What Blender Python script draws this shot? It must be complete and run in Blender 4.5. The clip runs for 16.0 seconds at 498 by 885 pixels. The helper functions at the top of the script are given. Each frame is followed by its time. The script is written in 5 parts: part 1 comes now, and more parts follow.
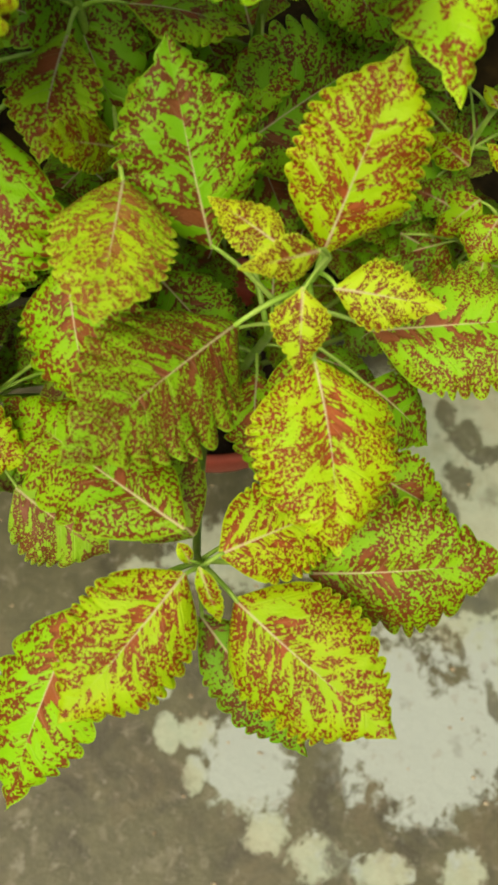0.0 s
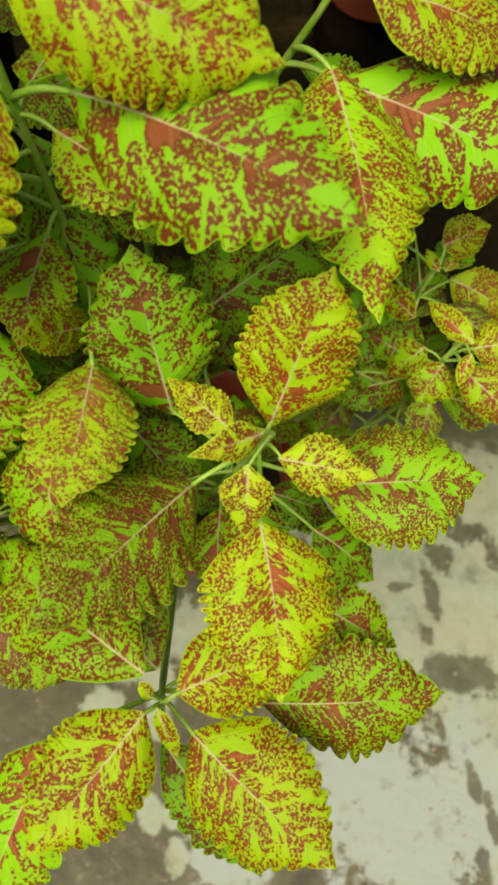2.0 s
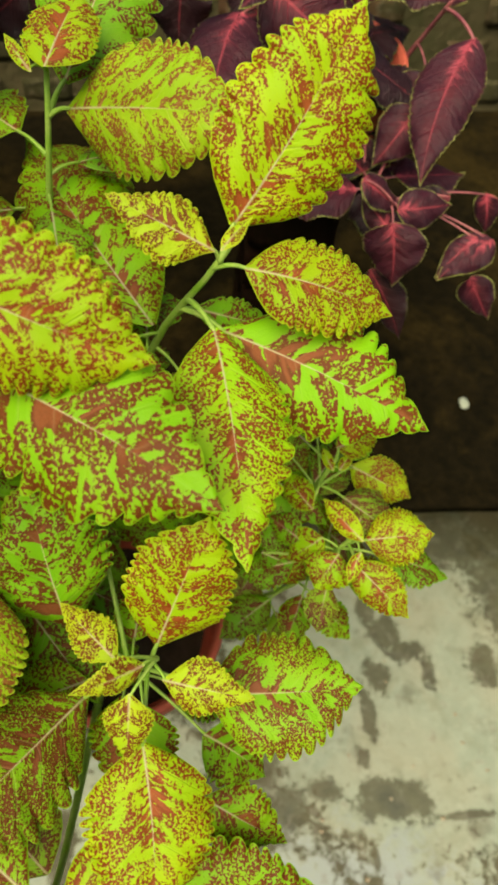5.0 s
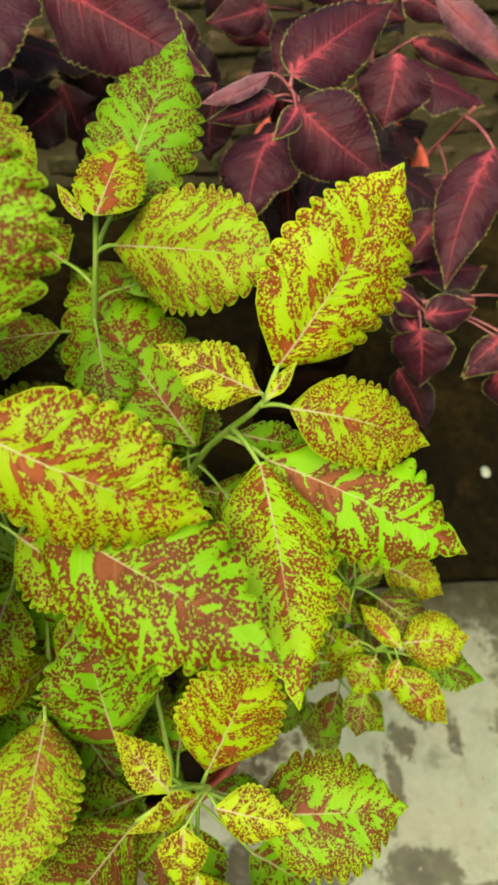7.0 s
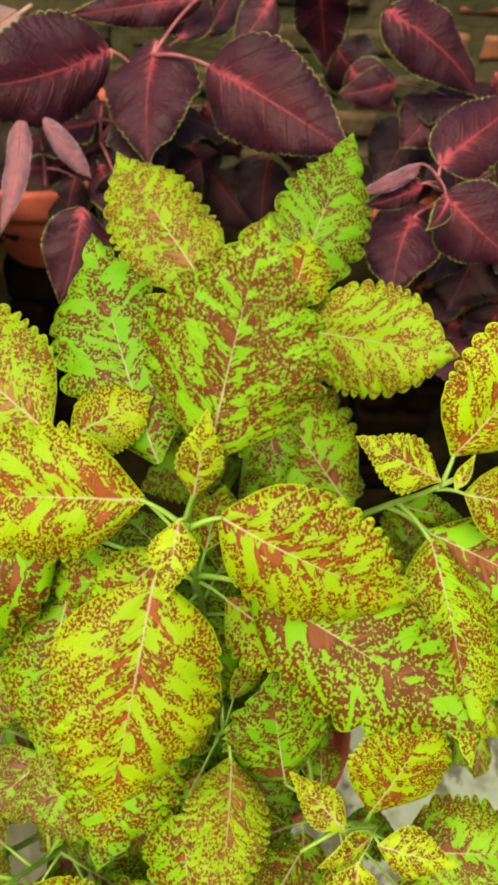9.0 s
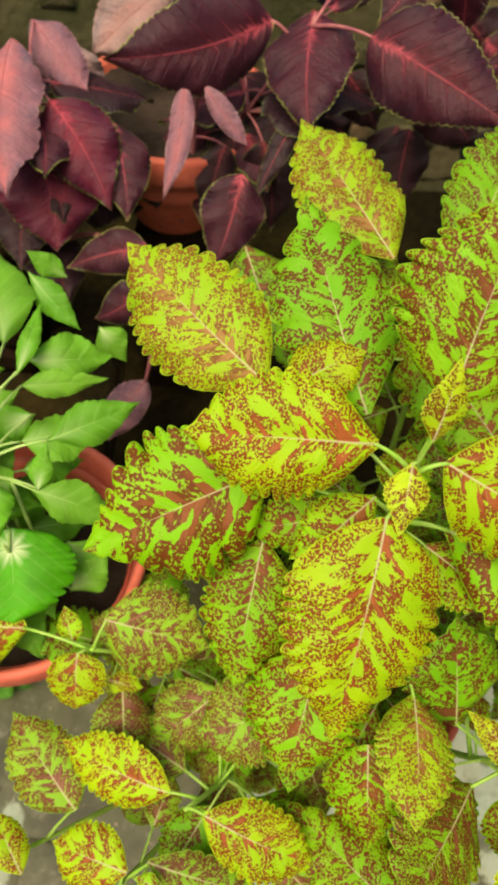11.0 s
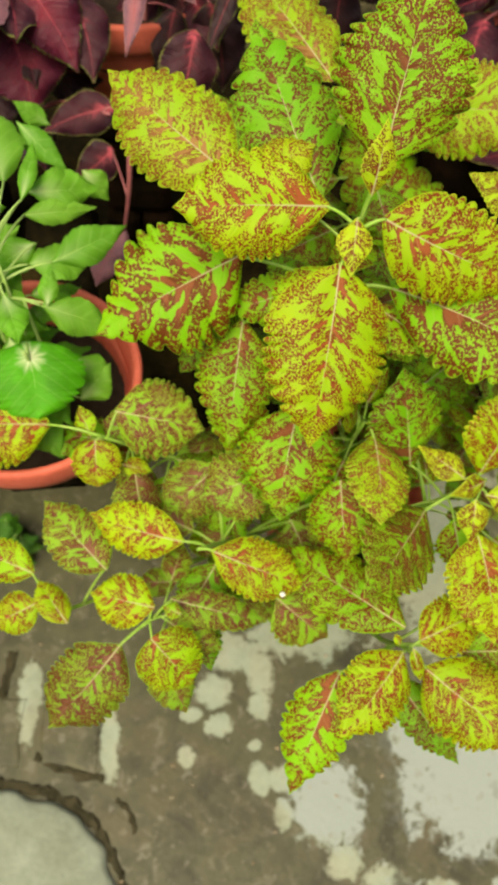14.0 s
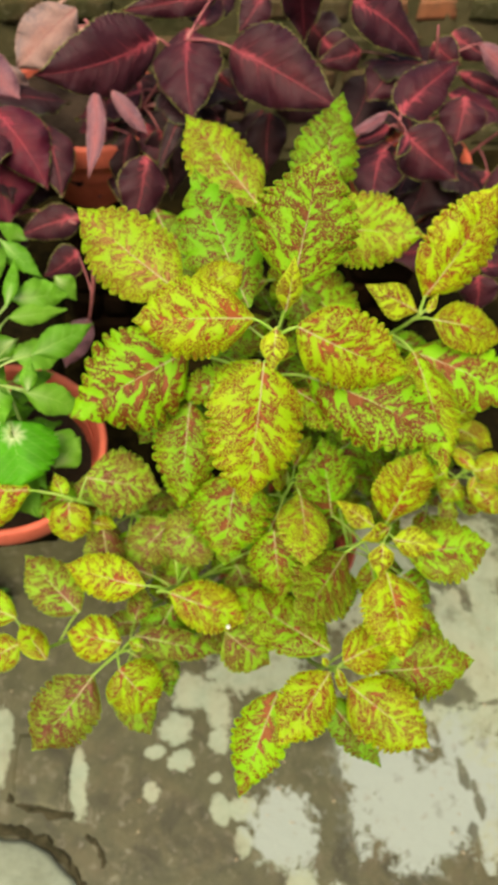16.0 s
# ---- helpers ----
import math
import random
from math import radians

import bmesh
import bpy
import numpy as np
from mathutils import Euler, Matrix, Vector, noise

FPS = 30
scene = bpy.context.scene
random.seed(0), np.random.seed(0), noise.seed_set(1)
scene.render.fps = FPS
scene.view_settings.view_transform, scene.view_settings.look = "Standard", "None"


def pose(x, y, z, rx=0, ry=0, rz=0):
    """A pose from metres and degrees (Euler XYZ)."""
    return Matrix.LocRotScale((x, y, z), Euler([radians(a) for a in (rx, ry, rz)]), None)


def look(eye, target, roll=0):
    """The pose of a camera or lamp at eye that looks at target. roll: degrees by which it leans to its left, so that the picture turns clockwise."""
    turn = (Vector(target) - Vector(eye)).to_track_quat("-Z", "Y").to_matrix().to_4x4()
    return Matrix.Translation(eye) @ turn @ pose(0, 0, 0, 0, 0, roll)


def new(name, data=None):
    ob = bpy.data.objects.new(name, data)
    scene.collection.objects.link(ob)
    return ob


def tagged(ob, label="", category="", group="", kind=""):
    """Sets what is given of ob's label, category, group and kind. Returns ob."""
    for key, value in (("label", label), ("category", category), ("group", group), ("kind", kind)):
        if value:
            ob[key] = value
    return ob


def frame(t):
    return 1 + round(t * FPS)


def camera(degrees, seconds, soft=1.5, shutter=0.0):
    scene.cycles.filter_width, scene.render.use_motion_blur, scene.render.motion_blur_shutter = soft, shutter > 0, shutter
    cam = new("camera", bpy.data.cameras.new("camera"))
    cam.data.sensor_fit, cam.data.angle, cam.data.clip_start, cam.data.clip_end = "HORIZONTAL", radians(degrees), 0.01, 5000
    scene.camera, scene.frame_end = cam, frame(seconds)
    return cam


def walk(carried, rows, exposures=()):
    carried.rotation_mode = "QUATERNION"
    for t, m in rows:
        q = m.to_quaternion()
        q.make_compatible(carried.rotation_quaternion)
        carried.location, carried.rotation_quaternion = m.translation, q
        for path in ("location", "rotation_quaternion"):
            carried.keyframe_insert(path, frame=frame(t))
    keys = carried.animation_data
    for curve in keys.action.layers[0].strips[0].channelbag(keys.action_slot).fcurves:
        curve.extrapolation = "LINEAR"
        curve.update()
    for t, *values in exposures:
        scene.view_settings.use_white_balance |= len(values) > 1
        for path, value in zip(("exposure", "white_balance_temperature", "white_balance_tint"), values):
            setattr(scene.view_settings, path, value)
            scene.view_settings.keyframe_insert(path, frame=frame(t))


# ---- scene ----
cam = camera(36.3, 16.0, soft=3.3)
cam.data.dof.use_dof, cam.data.dof.focus_distance, cam.data.dof.aperture_fstop = True, 0.43, 16.0
PATH = [
    (0, (-0.02, 0.016, 1.205), (0.119, 0.832, -0.615), 6.3),
    (0.5, (-0.006, 0.021, 1.226), (0.137, 0.88, -0.575), 5.3),
    (1, (-0.005, 0.033, 1.24), (0.135, 0.918, -0.548), 5.2),
    (1.5, (0.0, 0.039, 1.25), (0.155, 0.934, -0.532), 6.0),
    (2, (0.002, 0.045, 1.268), (0.149, 0.974, -0.497), 5.9),
    (2.5, (0.011, 0.049, 1.276), (0.188, 0.991, -0.479), 7.1),
    (3, (0.025, 0.048, 1.275), (0.222, 0.995, -0.475), 8.3),
    (3.5, (0.038, 0.058, 1.29), (0.266, 1.047, -0.433), 9.8),
    (4, (0.044, 0.07, 1.305), (0.282, 1.089, -0.399), 10.0),
    (4.2, (0.046, 0.076, 1.314), (0.279, 1.111, -0.381), 9.9),
    (6.3, (0.036, 0.12, 1.357), (0.293, 1.245, -0.276), 10.1),
    (6.5, (0.035, 0.123, 1.359), (0.286, 1.253, -0.272), 9.7),
    (7, (0.023, 0.135, 1.384), (0.238, 1.295, -0.231), 7.4),
    (7.5, (-0.008, 0.143, 1.407), (0.192, 1.305, -0.208), 8.0),
    (8, (-0.029, 0.149, 1.418), (0.178, 1.306, -0.2), 7.9),
    (8.5, (-0.063, 0.15, 1.436), (0.119, 1.305, -0.186), 8.1),
    (9, (-0.085, 0.15, 1.446), (0.096, 1.306, -0.176), 8.9),
    (9.5, (-0.12, 0.148, 1.448), (0.018, 1.278, -0.196), 8.6),
    (10, (-0.146, 0.142, 1.46), (-0.038, 1.275, -0.184), 7.9),
    (10.2, (-0.157, 0.14, 1.459), (-0.071, 1.267, -0.191), 7.3),
    (12.3, (-0.209, 0.055, 1.428), (-0.055, 1.149, -0.238), 9.6),
    (12.5, (-0.205, 0.043, 1.425), (-0.037, 1.097, -0.267), 10.6),
    (13, (-0.204, 0.018, 1.437), (-0.071, 1.025, -0.286), 7.4),
    (13.5, (-0.213, -0.003, 1.46), (-0.069, 1.011, -0.258), 6.2),
    (14, (-0.21, -0.035, 1.483), (-0.021, 0.927, -0.26), 7.9),
    (14.5, (-0.223, -0.058, 1.54), (-0.062, 0.958, -0.175), 5.5),
    (15, (-0.22, -0.072, 1.565), (0.032, 0.957, -0.131), 8.8),
    (15.5, (-0.218, -0.081, 1.591), (0.072, 0.971, -0.085), 9.9),
    (16, (-0.211, -0.092, 1.611), (0.088, 0.963, -0.061), 10.5),
]
walk(cam, [(t, look(eye, target, roll)) for t, eye, target, roll in PATH], exposures=[(0, 0.66, 7900, 8), (3.5, 0.64, 7900, 8), (7, 0.8, 7900, 8), (10, 0.83, 7900, 8), (13, 0.7, 7900, 8), (16, 0.78, 7900, 8)])

# ---- light ----
world = bpy.data.worlds.new("overcast_sky")
scene.world = world
world.use_nodes = True
wn, wl = world.node_tree.nodes, world.node_tree.links
sky = wn.new("ShaderNodeTexSky")
sky.sky_type, sky.sun_disc = "NISHITA", False
sky.sun_elevation, sky.sun_rotation = radians(62), radians(200)
sky.air_density, sky.dust_density, sky.ozone_density = 1.0, 4.0, 1.0
wl.new(sky.outputs[0], wn["Background"].inputs[0])
wn["Background"].inputs[1].default_value = 0.113
sun_data = bpy.data.lights.new("sun", "SUN")
sun_data.energy, sun_data.angle, sun_data.color = 2.5, radians(40), (1.0, 0.93, 0.78)
sun = new("sun", sun_data)
sun.matrix_world = look((-0.9, -1.0, 3.0), (0, 0.3, 0.3))


# ---- materials ----
class Nodes:
    """Short hand for building a node material."""

    def __init__(self, name):
        self.mat = bpy.data.materials.new(name)
        self.mat.use_nodes = True
        self.tree = self.mat.node_tree
        self.bsdf = self.tree.nodes["Principled BSDF"]
        self.out = self.tree.nodes["Material Output"]

    def node(self, kind, **sets):
        n = self.tree.nodes.new(kind)
        for k, v in sets.items():
            if k == "operation":
                n.operation = v
            elif k == "data_type":
                n.data_type = v
            elif k == "blend_type":
                n.blend_type = v
            elif k == "attribute_name":
                n.attribute_name = v
            elif k == "feature":
                n.feature = v
            elif k == "noise_dimensions":
                n.noise_dimensions = v
        return n

    def put(self, socket, value):
        if isinstance(value, bpy.types.NodeSocket):
            self.tree.links.new(value, socket)
        elif isinstance(value, (int, float)):
            socket.default_value = value
        else:
            socket.default_value = (*value, 1.0)[:4] if socket.type == "RGBA" else tuple(value)

    def math(self, op, a, b=0.0, c=0.0, clamp=False):
        n = self.node("ShaderNodeMath", operation=op)
        n.use_clamp = clamp
        for s, v in zip(n.inputs, (a, b, c)):
            self.put(s, v)
        return n.outputs[0]

    def ramp(self, value, lo, hi, a=0.0, b=1.0):
        n = self.node("ShaderNodeMapRange")
        n.clamp = True
        for s, v in zip(n.inputs, (value, lo, hi, a, b)):
            self.put(s, v)
        return n.outputs[0]

    def mix(self, f, a, b, blend="MIX"):
        n = self.node("ShaderNodeMix", data_type="RGBA", blend_type=blend)
        self.put(n.inputs[0], f), self.put(n.inputs[6], a), self.put(n.inputs[7], b)
        return n.outputs[2]

    def attr(self, name):
        n = self.node("ShaderNodeUVMap")
        n.uv_map = name
        sep = self.node("ShaderNodeSeparateXYZ")
        self.put(sep.inputs[0], n.outputs[0])
        return sep.outputs[0], sep.outputs[1]

    def vec(self, x, y, z=0.0):
        n = self.node("ShaderNodeCombineXYZ")
        for s, v in zip(n.inputs, (x, y, z)):
            self.put(s, v)
        return n.outputs[0]

    def noise(self, vector, scale, detail=2.0, rough=0.5, distort=0.0):
        n = self.node("ShaderNodeTexNoise")
        self.put(n.inputs["Vector"], vector)
        for k, v in (("Scale", scale), ("Detail", detail), ("Roughness", rough), ("Distortion", distort)):
            n.inputs[k].default_value = v
        return n.outputs[0]

    def coord(self):
        return self.node("ShaderNodeTexCoord").outputs["Object"]

    def place(self):
        return self.node("ShaderNodeNewGeometry").outputs["Position"]

    def random(self):
        return self.node("ShaderNodeObjectInfo").outputs["Random"]

    def bump(self, height, strength, distance):
        n = self.node("ShaderNodeBump")
        n.inputs["Strength"].default_value, n.inputs["Distance"].default_value = strength, distance
        self.put(n.inputs["Height"], height)
        self.put(self.bsdf.inputs["Normal"], n.outputs[0])
        return n.outputs[0]

    def surface(self, colour, rough, thin=0.0, spec=0.5):
        self.put(self.bsdf.inputs["Base Color"], colour)
        self.put(self.bsdf.inputs["Roughness"], rough)
        self.bsdf.inputs["Specular IOR Level"].default_value = spec
        if thin:
            tr, mx = self.node("ShaderNodeBsdfTranslucent"), self.node("ShaderNodeMixShader")
            self.put(tr.inputs[0], colour)
            mx.inputs[0].default_value = thin
            self.tree.links.new(self.bsdf.outputs[0], mx.inputs[1])
            self.tree.links.new(tr.outputs[0], mx.inputs[2])
            self.tree.links.new(mx.outputs[0], self.out.inputs[0])
        return self.mat


def coleus_leaf(name, lime, red, cover, fields, grain=1.0, bold=1.0):
    """Lime leaf freckled with brick red: bare lime and solid rust strips between the side veins, blotches and freckles outwards, a clean lime rim."""
    m = Nodes(name)
    u, v = m.attr("metric")
    s, r = m.attr("share")
    e, ph = m.attr("rim")
    a = m.math("ABSOLUTE", v)
    rnd = m.math("MULTIPLY", m.random(), 53.0)
    side = m.math("ADD", rnd, m.math("MULTIPLY", m.math("SIGN", v), 7.0))
    p = m.math("SUBTRACT", u, m.math("MULTIPLY", a, 0.8))
    q = m.math("ADD", a, m.math("MULTIPLY", u, 0.35))
    own = m.math("FRACT", m.math("MULTIPLY", m.random(), 7.31))
    other = m.math("FRACT", m.math("MULTIPLY", m.random(), 17.77))
    k = 1.0 / grain
    streak = m.noise(m.vec(m.math("MULTIPLY", p, 600.0 * k), m.math("MULTIPLY", q, 290.0 * k), side), 1.0, 1.0, 0.5, 0.5)
    freck = m.noise(m.vec(m.math("MULTIPLY", u, 740.0 * k), m.math("MULTIPLY", v, 700.0 * k), m.math("ADD", rnd, 9.0)), 1.0, 0.8, 0.5, 0.5)
    fleck = m.noise(m.vec(m.math("MULTIPLY", u, 1100.0 * k), m.math("MULTIPLY", v, 1100.0 * k), rnd), 1.0, 1.0, 0.5, 0.6)
    strip = m.noise(m.vec(m.math("MULTIPLY", p, 125.0 * k), m.math("MULTIPLY", q, 42.0 * k), m.math("ADD", side, 3.7)), 1.0, 1.0, 0.5, 0.5)
    bare = m.noise(m.vec(m.math("MULTIPLY", p, 130.0 * k), m.math("MULTIPLY", q, 62.0 * k), m.math("ADD", side, 21.3)), 1.0, 1.2, 0.5, 0.6)
    wide = m.noise(m.vec(m.math("MULTIPLY", u, 38.0), m.math("MULTIPLY", v, 38.0), m.math("ADD", rnd, 5.1)), 1.0, 1.0)
    far = m.math("ADD", m.math("MULTIPLY", r, 0.9), m.math("MULTIPLY", s, 0.5))
    inward = m.ramp(far, 0.15, 0.72, 1.0, 0.06)
    rust_in = m.math("MULTIPLY", m.ramp(strip, 0.54, 0.64), m.math("MULTIPLY", inward, m.math("ADD", 0.12 * bold, m.math("MULTIPLY", own, fields))))
    lime_in = m.math("MULTIPLY", m.ramp(bare, 0.52, 0.63), m.math("MULTIPLY", m.ramp(r, 0.5, 1.0, 1.0, 0.35), m.math("ADD", 0.13 * bold, m.math("MULTIPLY", other, 0.2))))
    turn = m.ramp(far, 0.2, 0.6)
    grains = m.math("ADD", m.math("MULTIPLY", streak, m.math("SUBTRACT", 1.0, turn)), m.math("MULTIPLY", freck, turn))
    val = m.math("ADD", m.math("MULTIPLY", grains, 0.8), m.math("MULTIPLY", fleck, 0.2))
    val = m.math("ADD", val, m.math("SUBTRACT", rust_in, lime_in))
    val = m.math("ADD", val, m.math("MULTIPLY", m.math("SUBTRACT", wide, 0.5), 0.14))
    mask = m.ramp(val, 0.468 - cover, 0.526 - cover)
    mask = m.math("MULTIPLY", mask, m.ramp(e, 0.0004, 0.001, 0.0, 0.95))
    ground = m.mix(m.ramp(wide, 0.3, 0.7), lime, tuple(c * f for c, f in zip(lime, (0.74, 0.97, 1.0))))
    ground = m.mix(m.math("MULTIPLY", m.random(), 0.2), ground, (0.22, 0.44, 0.012))
    ground = m.mix(m.math("MULTIPLY", lime_in, 1.6, clamp=True), ground, (lime[0] * 0.78, lime[1] * 1.04, lime[2] * 0.8))
    ground = m.mix(m.ramp(e, 0.0003, 0.0012, 0.5, 0.0), ground, (lime[0] * 1.12, lime[1] * 1.04, lime[2] * 2.2))
    rust = m.mix(m.ramp(rust_in, 0.03, 0.16), tuple(c * f for c, f in zip(red, (0.78, 0.66, 0.72))), tuple(c * f for c, f in zip(red, (1.35, 1.95, 2.6))))
    rust = m.mix(m.math("MULTIPLY", m.ramp(fleck, 0.45, 0.75), 0.3), rust, tuple(c * 0.62 for c in red))
    col = m.mix(mask, ground, rust)
    tone = m.ramp(m.math("FRACT", m.math("MULTIPLY", m.random(), 29.3)), 0.0, 1.0, 0.84, 1.06)
    col = m.mix(1.0, col, m.vec(tone, tone, tone), "MULTIPLY")
    rib = m.ramp(a, m.ramp(s, 0.0, 0.8, 0.0005, 0.0001), m.ramp(s, 0.0, 0.8, 0.0011, 0.0004), 1.0, 0.0)
    col = m.mix(m.math("MULTIPLY", rib, m.ramp(s, 0.2, 0.75, 0.5, 0.03)), col, (0.55, 0.47, 0.3))
    vein = m.ramp(m.math("ABSOLUTE", m.math("SUBTRACT", m.math("FRACT", ph), 0.5)), 0.0, 0.055, 1.0, 0.0)
    col = m.mix(m.math("MULTIPLY", vein, m.ramp(r, 0.1, 0.7, 0.16, 0.0)), col, (0.45, 0.36, 0.16))
    fine = m.noise(m.vec(m.math("MULTIPLY", u, 1000.0), m.math("MULTIPLY", v, 1000.0), rnd), 1.0, 2.0)
    soft = m.noise(m.vec(m.math("MULTIPLY", p, 330.0), m.math("MULTIPLY", q, 170.0), side), 1.0, 2.0)
    m.bump(m.math("SUBTRACT", m.math("ADD", m.math("MULTIPLY", fine, 0.35), m.math("MULTIPLY", soft, 0.8)), m.math("MULTIPLY", vein, 0.3)), 0.5, 0.0016)
    return m.surface(col, m.ramp(fine, 0.3, 0.7, 0.46, 0.66), 0.25, 0.22)


def purple_leaf(name, dark, pink, glow, teeth):
    """Maroon leaf, near black in places, with pink veins that flare along the base of the midrib and pale green teeth."""
    m = Nodes(name)
    u, v = m.attr("metric")
    s, r = m.attr("share")
    e, ph = m.attr("rim")
    a = m.math("ABSOLUTE", v)
    rnd = m.math("MULTIPLY", m.random(), 41.0)
    side = m.math("ADD", rnd, m.math("SIGN", v))
    own = m.math("FRACT", m.math("MULTIPLY", m.random(), 9.17))
    p = m.math("SUBTRACT", u, m.math("MULTIPLY", a, 0.7))
    n1 = m.noise(m.vec(m.math("MULTIPLY", p, 190.0), m.math("MULTIPLY", a, 60.0), side), 1.0, 4.0, 0.65, 0.8)
    n2 = m.noise(m.vec(m.math("MULTIPLY", u, 32.0), m.math("MULTIPLY", v, 32.0), rnd), 1.0, 4.0, 0.6)
    n3 = m.noise(m.vec(m.math("MULTIPLY", u, 260.0), m.math("MULTIPLY", v, 260.0), rnd), 1.0, 4.0, 0.65)
    col = m.mix(m.ramp(n2, 0.36, 0.64), dark, (dark[0] * 0.42, dark[1] * 0.6, dark[2] * 0.75))
    col = m.mix(m.math("MULTIPLY", m.ramp(n3, 0.45, 0.7), 0.45), col, (dark[0] * 1.6, dark[1] * 1.5, dark[2] * 1.4))
    red = m.math("MULTIPLY", m.ramp(r, 0.1, 0.75, 1.0, 0.0), m.math("MULTIPLY", m.ramp(n2, 0.4, 0.66, 0.1, 0.8), m.math("ADD", 0.25, own)), clamp=True)
    col = m.mix(red, col, (dark[0] * 2.5, dark[1] * 1.5, dark[2] * 1.15))
    reach = m.math("ADD", m.math("DIVIDE", a, 0.009), m.math("MULTIPLY", m.math("SUBTRACT", n1, 0.5), 4.2))
    core = m.math("MULTIPLY", m.ramp(reach, -0.3, 0.6, 1.0, 0.0), m.ramp(m.math("ADD", s, m.math("MULTIPLY", n2, 0.4)), 0.28, 0.62, 1.0, 0.0))
    col = m.mix(m.math("MULTIPLY", core, glow), col, pink)
    line = m.math("MULTIPLY", m.ramp(a, 0.0003, 0.0012, 1.0, 0.0), m.ramp(s, 0.2, 0.85, 0.9, 0.05))
    vein = m.ramp(m.math("ABSOLUTE", m.math("SUBTRACT", m.math("FRACT", ph), 0.5)), 0.0, 0.06, 1.0, 0.0)
    line = m.math("MAXIMUM", line, m.math("MULTIPLY", vein, m.math("MULTIPLY", m.ramp(r, 0.05, 0.5, 0.5, 0.0), m.ramp(s, 0.1, 0.6, 1.0, 0.1))))
    col = m.mix(m.math("MULTIPLY", line, glow), col, pink)
    edge = m.math("MULTIPLY", m.ramp(e, 0.0005, 0.0013, 1.0, 0.0), m.math("MULTIPLY", m.ramp(n2, 0.34, 0.5), m.ramp(n3, 0.4, 0.54, 0.25, 1.0)))
    col = m.mix(m.math("MULTIPLY", edge, 0.85), col, teeth)
    fine = m.noise(m.vec(m.math("MULTIPLY", u, 700.0), m.math("MULTIPLY", v, 700.0), rnd), 1.0, 2.0)
    m.bump(m.math("SUBTRACT", m.math("ADD", m.math("MULTIPLY", fine, 0.3), m.math("ADD", n3, m.math("MULTIPLY", n1, 1.2))), m.math("MULTIPLY", vein, 0.5)), 0.6, 0.0022)
    m.bsdf.inputs["Sheen Weight"].default_value, m.bsdf.inputs["Sheen Roughness"].default_value = 0.04, 0.4
    m.bsdf.inputs["Sheen Tint"].default_value = (0.8, 0.6, 0.75, 1.0)
    return m.surface(col, m.ramp(n3, 0.3, 0.7, 0.42, 0.62), 0.08, 0.3)


def green_leaf(name, green, heart):
    m = Nodes(name)
    u, v = m.attr("metric")
    s, r = m.attr("share")
    a = m.math("ABSOLUTE", v)
    rnd = m.math("MULTIPLY", m.random(), 41.0)
    p = m.math("SUBTRACT", u, m.math("MULTIPLY", a, 0.9))
    n2 = m.noise(m.vec(m.math("MULTIPLY", u, 45.0), m.math("MULTIPLY", v, 45.0), rnd), 1.0, 3.0)
    col = m.mix(m.ramp(n2, 0.3, 0.7), green, tuple(c * 0.6 for c in green))
    pale = m.math("MULTIPLY", m.ramp(r, 0.0, 0.7, 1.0, 0.0), m.ramp(s, 0.05, 0.5, 1.0, 0.0))
    if heart >= 1:
        du = m.math("SUBTRACT", u, 0.015)
        near = m.math("SQRT", m.math("ADD", m.math("MULTIPLY", du, du), m.math("MULTIPLY", v, v)))
        spoke = m.noise(m.vec(m.math("MULTIPLY", m.math("ARCTAN2", v, du), 2.6), rnd), 1.0, 2.0)
        pale = m.ramp(m.math("SUBTRACT", near, m.math("MULTIPLY", m.math("SUBTRACT", spoke, 0.5), 0.02)), 0.001, 0.014, 1.0, 0.0)
    col = m.mix(m.math("MULTIPLY", m.math("POWER", pale, 1.15), heart), col, (0.72, 0.82, 0.5))
    col = m.mix(m.math("MULTIPLY", m.random(), 0.75 if heart < 1 else 0.0), col, (0.07, 0.26, 0.014))
    if heart < 1:
        young = m.math("FRACT", m.math("MULTIPLY", m.random(), 13.7))
        col = m.mix(m.ramp(young, 0.6, 1.0, 0.0, 0.45), col, (0.25, 0.52, 0.06))
    vein = m.math("POWER", m.math("ABSOLUTE", m.math("COSINE", m.math("MULTIPLY", p, 260.0))), 30.0)
    col = m.mix(m.math("MULTIPLY", vein, 0.12), col, (0.35, 0.55, 0.15))
    fine = m.noise(m.vec(m.math("MULTIPLY", u, 700.0), m.math("MULTIPLY", v, 700.0), rnd), 1.0, 2.0)
    m.bump(m.math("SUBTRACT", m.math("MULTIPLY", fine, 0.3), vein), 0.3, 0.001)
    return m.surface(col, m.ramp(fine, 0.3, 0.7, 0.5, 0.7), 0.32, 0.25)


def plain(name, colour, other, scale, rough, height=0.0, thin=0.0):
    m = Nodes(name)
    n = m.noise(m.place(), scale, 4.0, 0.6)
    n2 = m.noise(m.place(), scale * 9, 3.0, 0.6)
    col = m.mix(m.ramp(n, 0.35, 0.65), colour, other)
    col = m.mix(m.math("MULTIPLY", m.ramp(n2, 0.4, 0.7), 0.3), col, tuple(c * 0.55 for c in colour))
    if height:
        m.bump(m.math("ADD", n2, n), 0.6, height)
    return m.surface(col, m.ramp(n2, 0.3, 0.7, rough - 0.1, min(1.0, rough + 0.1)), thin, 0.3 if rough < 0.8 else 0.1 if rough < 0.93 else 0.02)


